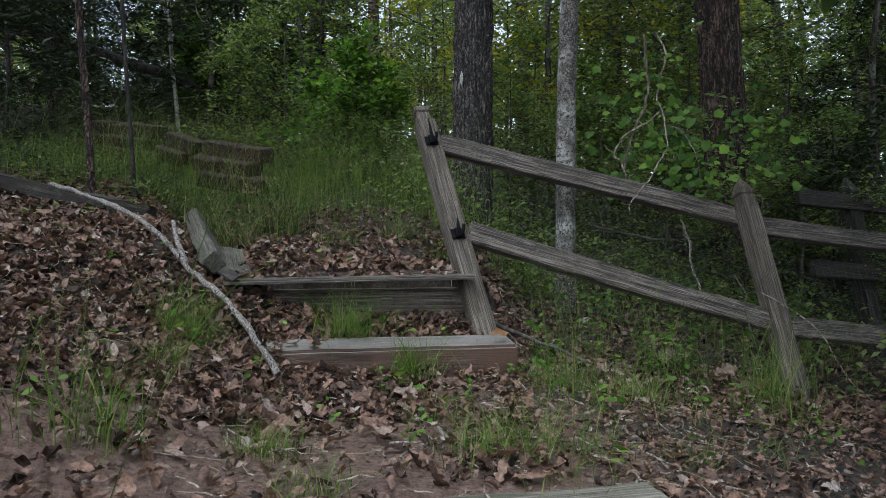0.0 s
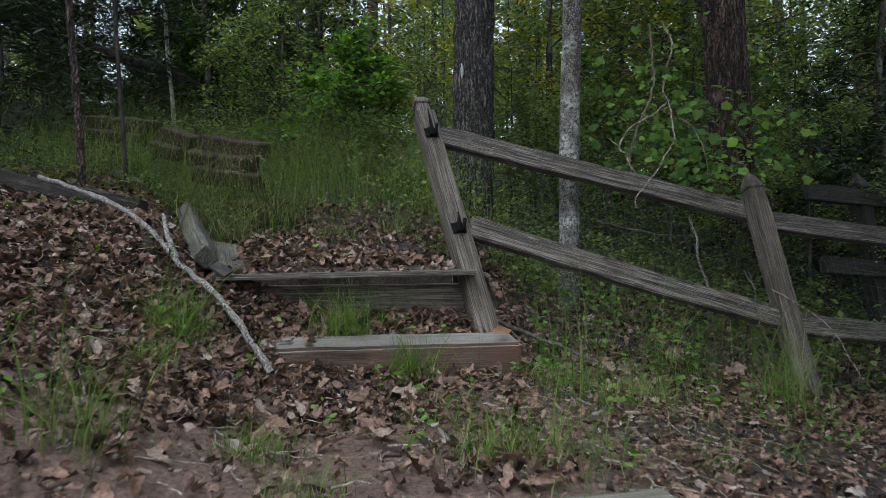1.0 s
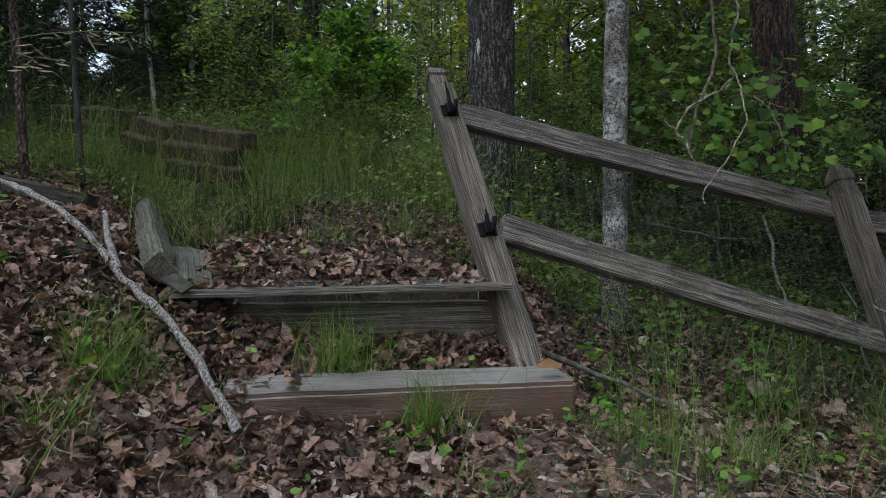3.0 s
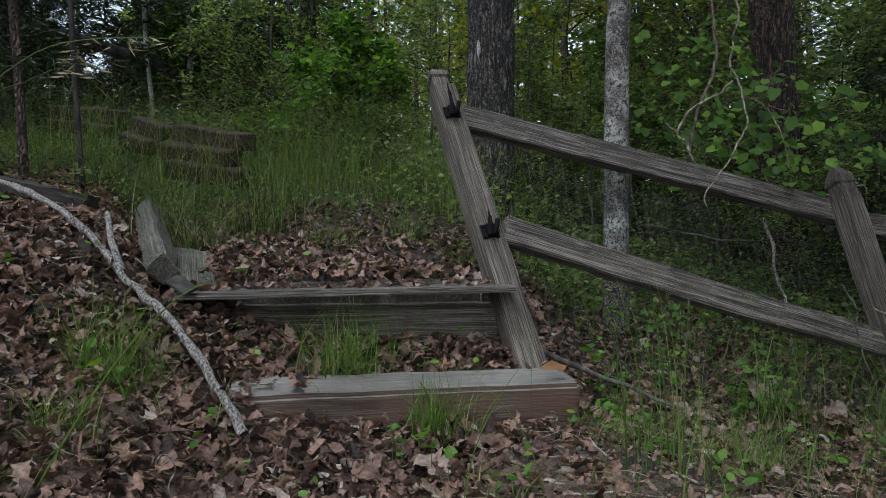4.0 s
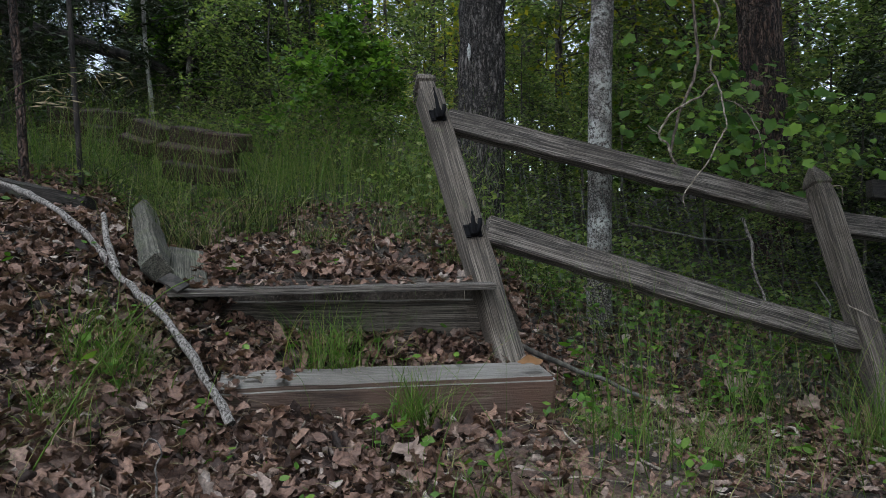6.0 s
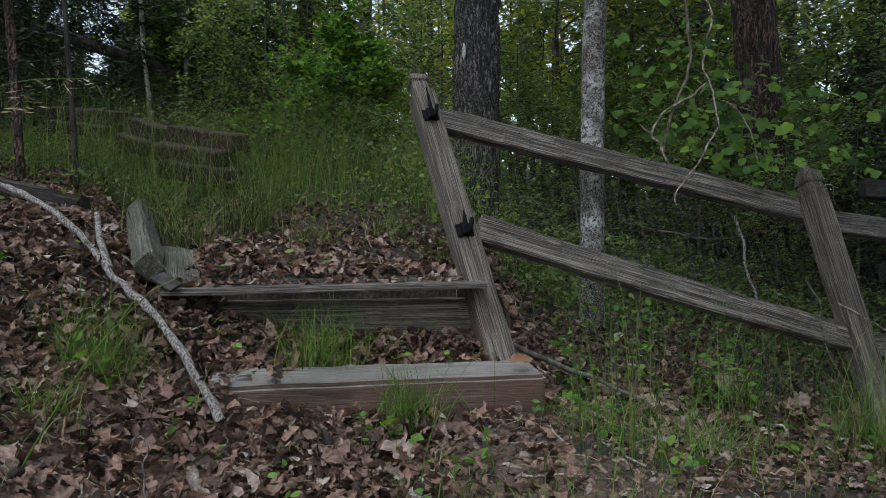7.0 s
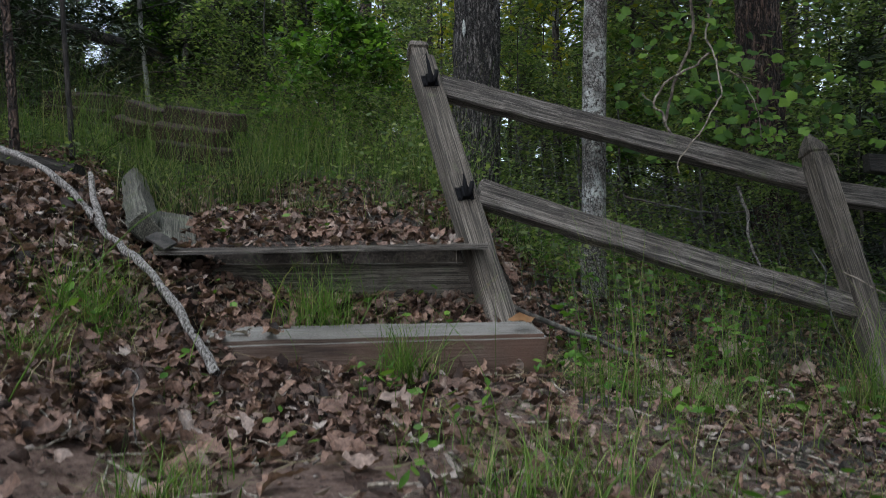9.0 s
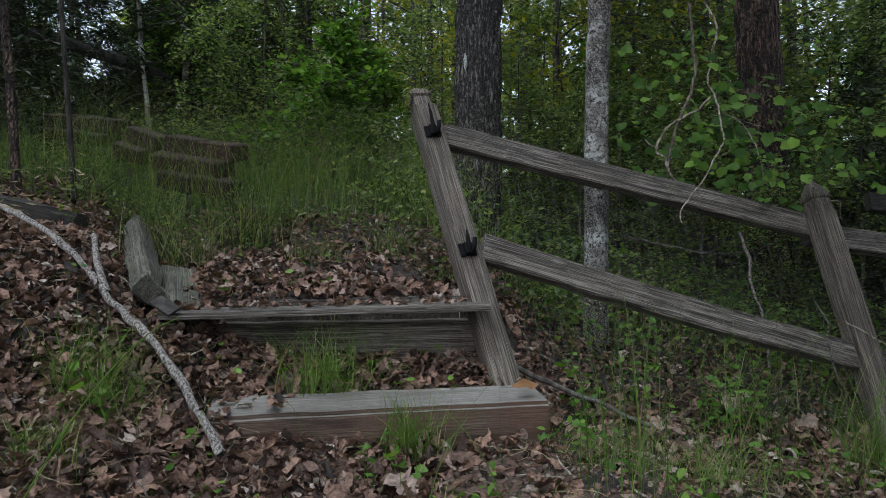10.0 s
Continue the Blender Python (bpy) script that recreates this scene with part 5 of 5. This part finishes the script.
VINES = [
    [(1.211, 4.35, 1.871), (1.222, 4.327, 1.641), (1.224, 4.304, 1.532), (1.193, 4.281, 1.416), (1.149, 4.258, 1.332), (1.111, 4.235, 1.252), (1.083, 4.212, 1.17), (1.059, 4.189, 1.091), (1.041, 4.166, 1.038), (1.049, 4.143, 0.992), (1.062, 4.12, 0.958)],
    [(1.273, 4.22, 1.378), (1.226, 4.21, 1.343), (1.195, 4.2, 1.306), (1.13, 4.19, 1.278), (1.073, 4.18, 1.247), (1.021, 4.17, 1.195), (0.989, 4.16, 1.14), (0.988, 4.15, 1.101), (1.019, 4.14, 1.079), (1.026, 4.13, 1.033)],
    [(1.265, 4.3, 1.867), (1.319, 4.271, 1.733), (1.279, 4.241, 1.588), (1.259, 4.212, 1.507), (1.237, 4.182, 1.446), (1.252, 4.153, 1.391), (1.261, 4.124, 1.335), (1.256, 4.094, 1.287), (1.26, 4.065, 1.229), (1.252, 4.035, 1.185), (1.25, 4.006, 1.134), (1.213, 3.976, 1.089), (1.168, 3.947, 1.023), (1.122, 3.918, 0.95), (1.071, 3.888, 0.898), (1.019, 3.859, 0.84), (0.987, 3.829, 0.797), (0.986, 3.8, 0.757)],
    [(0.925, 4.16, 1.167), (0.944, 4.153, 1.147), (0.969, 4.147, 1.133), (0.985, 4.14, 1.105)],
    [(1.269, 4.1, 1.283), (1.335, 4.133, 1.263), (1.413, 4.167, 1.248), (1.516, 4.2, 1.228)],
    [(1.321, 4.1, 1.267), (1.378, 4.087, 1.207), (1.411, 4.075, 1.14), (1.441, 4.062, 1.038), (1.442, 4.05, 0.944)],
    [(1.68, 3.8, 0.34), (1.84, 3.7, 0.22), (1.905, 3.6, 0.12), (1.975, 3.5, -0.07), (2.085, 3.4, -0.2)],
    [(1.686, 4.08, 0.834), (1.709, 4.05, 0.85), (1.776, 4.03, 0.862), (1.784, 4.03, 0.811), (1.81, 4.06, 0.765)]]
for k, c in enumerate(VINES):
    part("stem", array_mesh("stem", *tube(wobble(curve_points(c, 50), 22, 0.006, k * 3.0), np.linspace(*((0.0075, 0.0062) if k == 0 else (0.0050, 0.0056) if k == 1 else (0.0050, 0.0028) if k == 2 else (0.003, 0.0017)), 50), 8), BROWN_VINE if k == 0 else VINE_BARK), vine)
spots = []
for cx, cy, cz, sx, sz, n in [(1.36, 4.45, 1.5, 0.09, 0.13, 40), (1.43, 4.35, 1.21, 0.13, 0.1, 70), (1.84, 4.6, 1.45, 0.09, 0.09, 8), (1.79, 4.4, 1.25, 0.13, 0.06, 22), (1.91, 4.35, 1.18, 0.1, 0.04, 18), (2.12, 4.5, 1.31, 0.07, 0.03, 8), (2.02, 4.3, 1.0, 0.07, 0.06, 16), (1.72, 4.25, 1.01, 0.11, 0.05, 24), (1.59, 4.3, 1.09, 0.1, 0.08, 30), (1.03, 4.7, 1.35, 0.12, 0.11, 30), (1.15, 4.8, 1.59, 0.14, 0.13, 28), (1.21, 4.5, 1.08, 0.12, 0.1, 40), (1.32, 4.5, 1.28, 0.1, 0.13, 35), (1.46, 4.7, 1.81, 0.12, 0.11, 36), (2.06, 4.9, 1.81, 0.13, 0.11, 8), (1.45, 4.4, 0.98, 0.11, 0.07, 30), (2.22, 4.8, 1.59, 0.13, 0.13, 8), (1.0, 4.6, 1.01, 0.1, 0.07, 24)]:
    spots.append(np.column_stack([rng.normal(cx, sx, n), rng.normal(cy, 0.22, n), rng.normal(cz, sz, n)]))
p = np.concatenate(spots)
p = np.repeat(p[::2], 2, 0) + rng.normal(0, 0.035, (2 * len(p[::2]), 3))
up = np.column_stack([rng.normal(0, 0.45, len(p)), -0.65 + rng.normal(0, 0.4, len(p)), 0.75 + rng.normal(0, 0.3, len(p))])
up /= np.linalg.norm(up, axis=1)[:, None]
hang = np.column_stack([rng.normal(0, 0.7, len(p)), rng.normal(-0.3, 0.3, len(p)), rng.normal(-0.5, 0.4, len(p))])
hang -= up * np.sum(hang * up, 1)[:, None]
hang /= np.linalg.norm(hang, axis=1)[:, None]
faced = np.stack([hang, np.cross(up, hang), up], 1)
part("foliage", array_mesh("foliage", *scattered(LOBED_LEAF[0], LOBED_LEAF[1], p, faced, 0.056 * rng.uniform(0.4, 1.5, len(p)), curls(len(p), 0.9, 0.8, 0.3)), VINE_LEAF), vine)

# ---- loose bits ----
along_leaf, up_leaf = Vector((0.98, 0.12, 0.10)).normalized(), Vector((-0.05, -0.62, 0.78))
up_leaf = (up_leaf - along_leaf * up_leaf.dot(along_leaf)).normalized()
lie = np.array([[along_leaf[:], up_leaf.cross(along_leaf)[:], up_leaf[:]]])
tagged(new("dry_leaf", array_mesh("dry_leaf", *scattered(BEECH_LEAF[0], BEECH_LEAF[1], np.array([[0.235, 3.065, 0.212]]), lie, np.array([0.088]), np.array([[2.0, 0.8, 0.3]]), 0.02), AMBER_LEAF)), "single orange-brown leaf lying on the timber step", "leaf")
for x, y, z, size, tilt, turn in ((1.40, 3.60, -0.055, 0.13, -1.9, 0.9), (1.13, 3.60, 0.015, 0.14, -1.5, 1.9), (-0.13, 2.58, 0.05, 0.12, -0.5, 2.3)):
    up = np.array([0.25 * np.cos(turn), tilt, 1.0]) / np.linalg.norm([0.25 * np.cos(turn), tilt, 1.0])
    f = np.array([np.cos(turn), np.sin(turn), 0.0])
    f = f - up * (f @ up)
    f /= np.linalg.norm(f)
    lie = np.stack([f, np.cross(up, f), up])[None]
    tagged(new("dry_leaf", array_mesh("dry_leaf", *scattered(OAK_LEAF[0] * np.array([1, 1.7, 1]), OAK_LEAF[1], np.array([[x, y, z]]), lie, np.array([size]), np.array([[1.6, 0.9, 0.5]]), 0.02), PALE_LEAF)), "large pale crumpled oak leaf on the leaf litter", "leaf", "large dead leaves")
pieces = []
for k in range(420):
    x, y = rng.uniform(-2.0, 2.0), rng.uniform(1.5, 4.0)
    a, l = rng.uniform(0, np.pi), rng.uniform(0.05, 0.28) * rng.uniform(0.4, 1)
    q = np.array([(x + l * t * np.cos(a) + rng.normal(0, 0.006), y + l * t * np.sin(a) + rng.normal(0, 0.006), 0) for t in np.linspace(-0.5, 0.5, 5)])
    q[:, 2] = rough_land(q[:, 0], q[:, 1]) + 0.012 + rng.uniform(0, 0.02)
    pieces.append(tube(q, np.linspace(0.0032, 0.0014, 5) * rng.uniform(0.6, 1.4), 5))
tagged(new("twigs", array_mesh("twigs", *joined(pieces), VINE_BARK)), "thin dry twigs scattered over the leaves", "twigs", kind="stuff")

pieces = []
for k in range(560):
    x, y = (rng.uniform(-2.2, -0.6), rng.uniform(2.2, 4.2)) if k % 2 else (rng.uniform(-1.0, 1.9), rng.uniform(1.6, 3.6))
    a, l = rng.uniform(0, np.pi), rng.uniform(0.06, 0.16)
    q = np.array([(x + l * t * np.cos(a + t), y + l * t * np.sin(a + t), 0) for t in np.linspace(-0.5, 0.5, 4)])
    q[:, 2] = rough_land(q[:, 0], q[:, 1]) + rng.uniform(0.01, 0.05)
    pieces.append(tube(q, np.full(4, 0.0011), 3))
tagged(new("dry_straw", array_mesh("dry_straw", *joined(pieces), STRAW)), "thin dry straw and needles over the leaves", "straw", kind="stuff")


for c in ([(0.175, 2.0, -0.01), (0.18, 2.0, 0.03), (0.165, 2.01, 0.055), (0.185, 2.0, 0.075), (0.205, 2.0, 0.06)], [(0.30, 2.04, 0.03), (0.335, 2.05, 0.045), (0.37, 2.06, 0.015), (0.42, 2.06, 0.0), (0.44, 2.06, -0.03)], [(-0.60, 2.10, 0.08), (-0.605, 2.10, 0.15), (-0.59, 2.10, 0.19), (-0.615, 2.10, 0.215), (-0.63, 2.10, 0.20)]):
    tagged(new("curled_twig", array_mesh("curled_twig", *tube(wobble(curve_points(c, 24), 30, 0.008), np.linspace(0.0022, 0.0012, 24), 6), BRANCH_BARK)), "pale curled dead twig standing in bare soil", "twig", "curled twigs")


def pebble_shape():
    bm = bmesh.new()
    bmesh.ops.create_icosphere(bm, subdivisions=1, radius=0.5)
    v = np.array([x.co[:] for x in bm.verts]) * np.array([1, 0.8, 0.55])
    f = np.array([[x.index for x in g.verts] for g in bm.faces])
    bm.free()
    return v, f


n = 1000
x = np.concatenate([rng.uniform(-1.3, 1.6, 640), rng.uniform(-0.05, 0.7, 360)])
y = np.concatenate([rng.uniform(1.3, 2.95, 640), rng.uniform(2.0, 2.85, 360)])
pv, pf = pebble_shape()
tagged(new("pebbles", array_mesh("pebbles", *scattered(pv, pf, np.column_stack([x, y, rough_land(x, y) + 0.003]), spun(n, rng, 0.4), rng.uniform(0.008, 0.03, n)), STONE)), "small pale pebbles in the bare soil of the path", "pebbles", kind="stuff")
stick = new("fallen_stick", array_mesh("fallen_stick", *tube(wobble(curve_points([(0.23, 3.30, 0.235), (0.36, 3.24, 0.185), (0.50, 3.16, 0.130), (0.64, 3.06, 0.085)], 30), 9, 0.012), np.linspace(0.011, 0.006, 30), 8), DARK_BARK))
tagged(stick, "dark crooked stick leaning behind the timber step", "stick")
stake = new("cut_stake", beam_mesh("cut_stake", 0.16, 0.030, 0.026, POST_WOOD, 31.0, 0.003, 6))
stake.matrix_basis = between((-0.262, 4.66, 0.62), (-0.266, 4.66, 0.795))
tagged(stake, "short pale cut wooden stake in the grass", "stake")
for pts, r, name, label in (([(-0.42, 4.72, 0.76), (-0.25, 4.70, 0.735), (-0.10, 4.72, 0.75), (0.08, 4.85, 0.80)], 0.007, "fallen_stick", "thin grey stick lying in short grass"),
                            ([(1.36, 4.12, 0.72), (1.40, 4.10, 0.60), (1.42, 4.11, 0.46), (1.47, 4.10, 0.30), (1.49, 4.1, 0.05)], 0.008, "dead_sapling", "dead lichen-crusted stem behind the wire mesh"),
                            ([(1.50, 3.72, 0.44), (1.55, 3.70, 0.33), (1.56, 3.70, 0.20), (1.62, 3.70, 0.05), (1.63, 3.70, -0.15)], 0.004, "dead_sapling", "thin dead stem before the lower rail"),
                            ([(0.95, 4.6, 0.72), (1.15, 4.5, 0.66), (1.45, 4.5, 0.62), (1.7, 4.55, 0.66)], 0.006, "dead_branch", "dark dead branch hanging behind the mesh")):
    ob = new(name, array_mesh(name, *tube(wobble(curve_points(pts, 30), 14, 0.014), np.linspace(r, r * 0.6, 30) * (1 + 0.25 * np.sin(np.arange(30) * 1.7)), 8), BRANCH_BARK if "lichen" in label else DARK_BARK))
    tagged(ob, label, name.replace("_", " "))


def rock(x, y, size, seed, label):
    """A weathered stone sunk a little into the ground."""
    bm = bmesh.new()
    bmesh.ops.create_icosphere(bm, subdivisions=3, radius=0.5)
    for v in bm.verts:
        v.co = Vector((v.co.x, v.co.y * 0.8, v.co.z * 0.62)) * (1 + 0.35 * noise.noise(v.co * 2.2 + Vector((seed, 0, 0))) + 0.08 * noise.noise(v.co * 7))
        v.co *= size
    ob = new("rock", bm_mesh("rock", bm, ROCK))
    ob.matrix_basis = pose(x, y, float(land(x, y)) + size * 0.16, 10, 5, seed * 50)
    return tagged(ob, label, "rock", "rocks")


rock(-1.12, 2.32, 0.105, 1.0, "pale brown stone among dead leaves on the bank")
rock(-0.95, 1.95, 0.05, 2.0, "small grey stone in the bare soil")
rock(0.20, 2.62, 0.045, 3.0, "small brown stone before the timber step")
rock(0.33, 2.72, 0.035, 4.0, "small brown stone before the timber step")

# long fine stems arching over the ground beside the fence, and a dense fine tuft among them
rng = np.random.default_rng(77)
x = np.concatenate([rng.normal(0.62, 0.10, 26), rng.normal(0.95, 0.16, 26), rng.normal(1.45, 0.10, 20)])
y = np.concatenate([rng.normal(2.95, 0.12, 26), rng.normal(3.05, 0.14, 26), rng.normal(3.05, 0.12, 20)])
(sv, sf), along = blades(on_land(x, y), rng.uniform(0.35, 0.78, len(x)), 0.55, 0.0010, 12)
tagged(new("grass_stems", array_mesh("grass_stems", sv, sf, STEM)), "long fine arching grass stems before the rails", "grass", kind="stuff")
tagged(new("grass_seeds", array_mesh("grass_seeds", *seeds_on(along[::2], 12, 0.007), STRAW)), "pale seed heads on arching grass stems", "seed heads", kind="stuff")
for x, y, n, h, blade in ((0.80, 2.86, 170, 0.20, STEM), (0.80, 2.86, 70, 0.16, STRAW), (0.36, 2.86, 60, 0.15, STRAW), (0.40, 2.88, 80, 0.17, STEM)):
    tagged(new("grass_tuft", array_mesh("grass_tuft", *tuft(x, y, n, h, 0.05, 1.1, 0.0010), blade)), "dense tuft of fine grass with dry blades", "grass tuft", "grass tufts", "stuff")
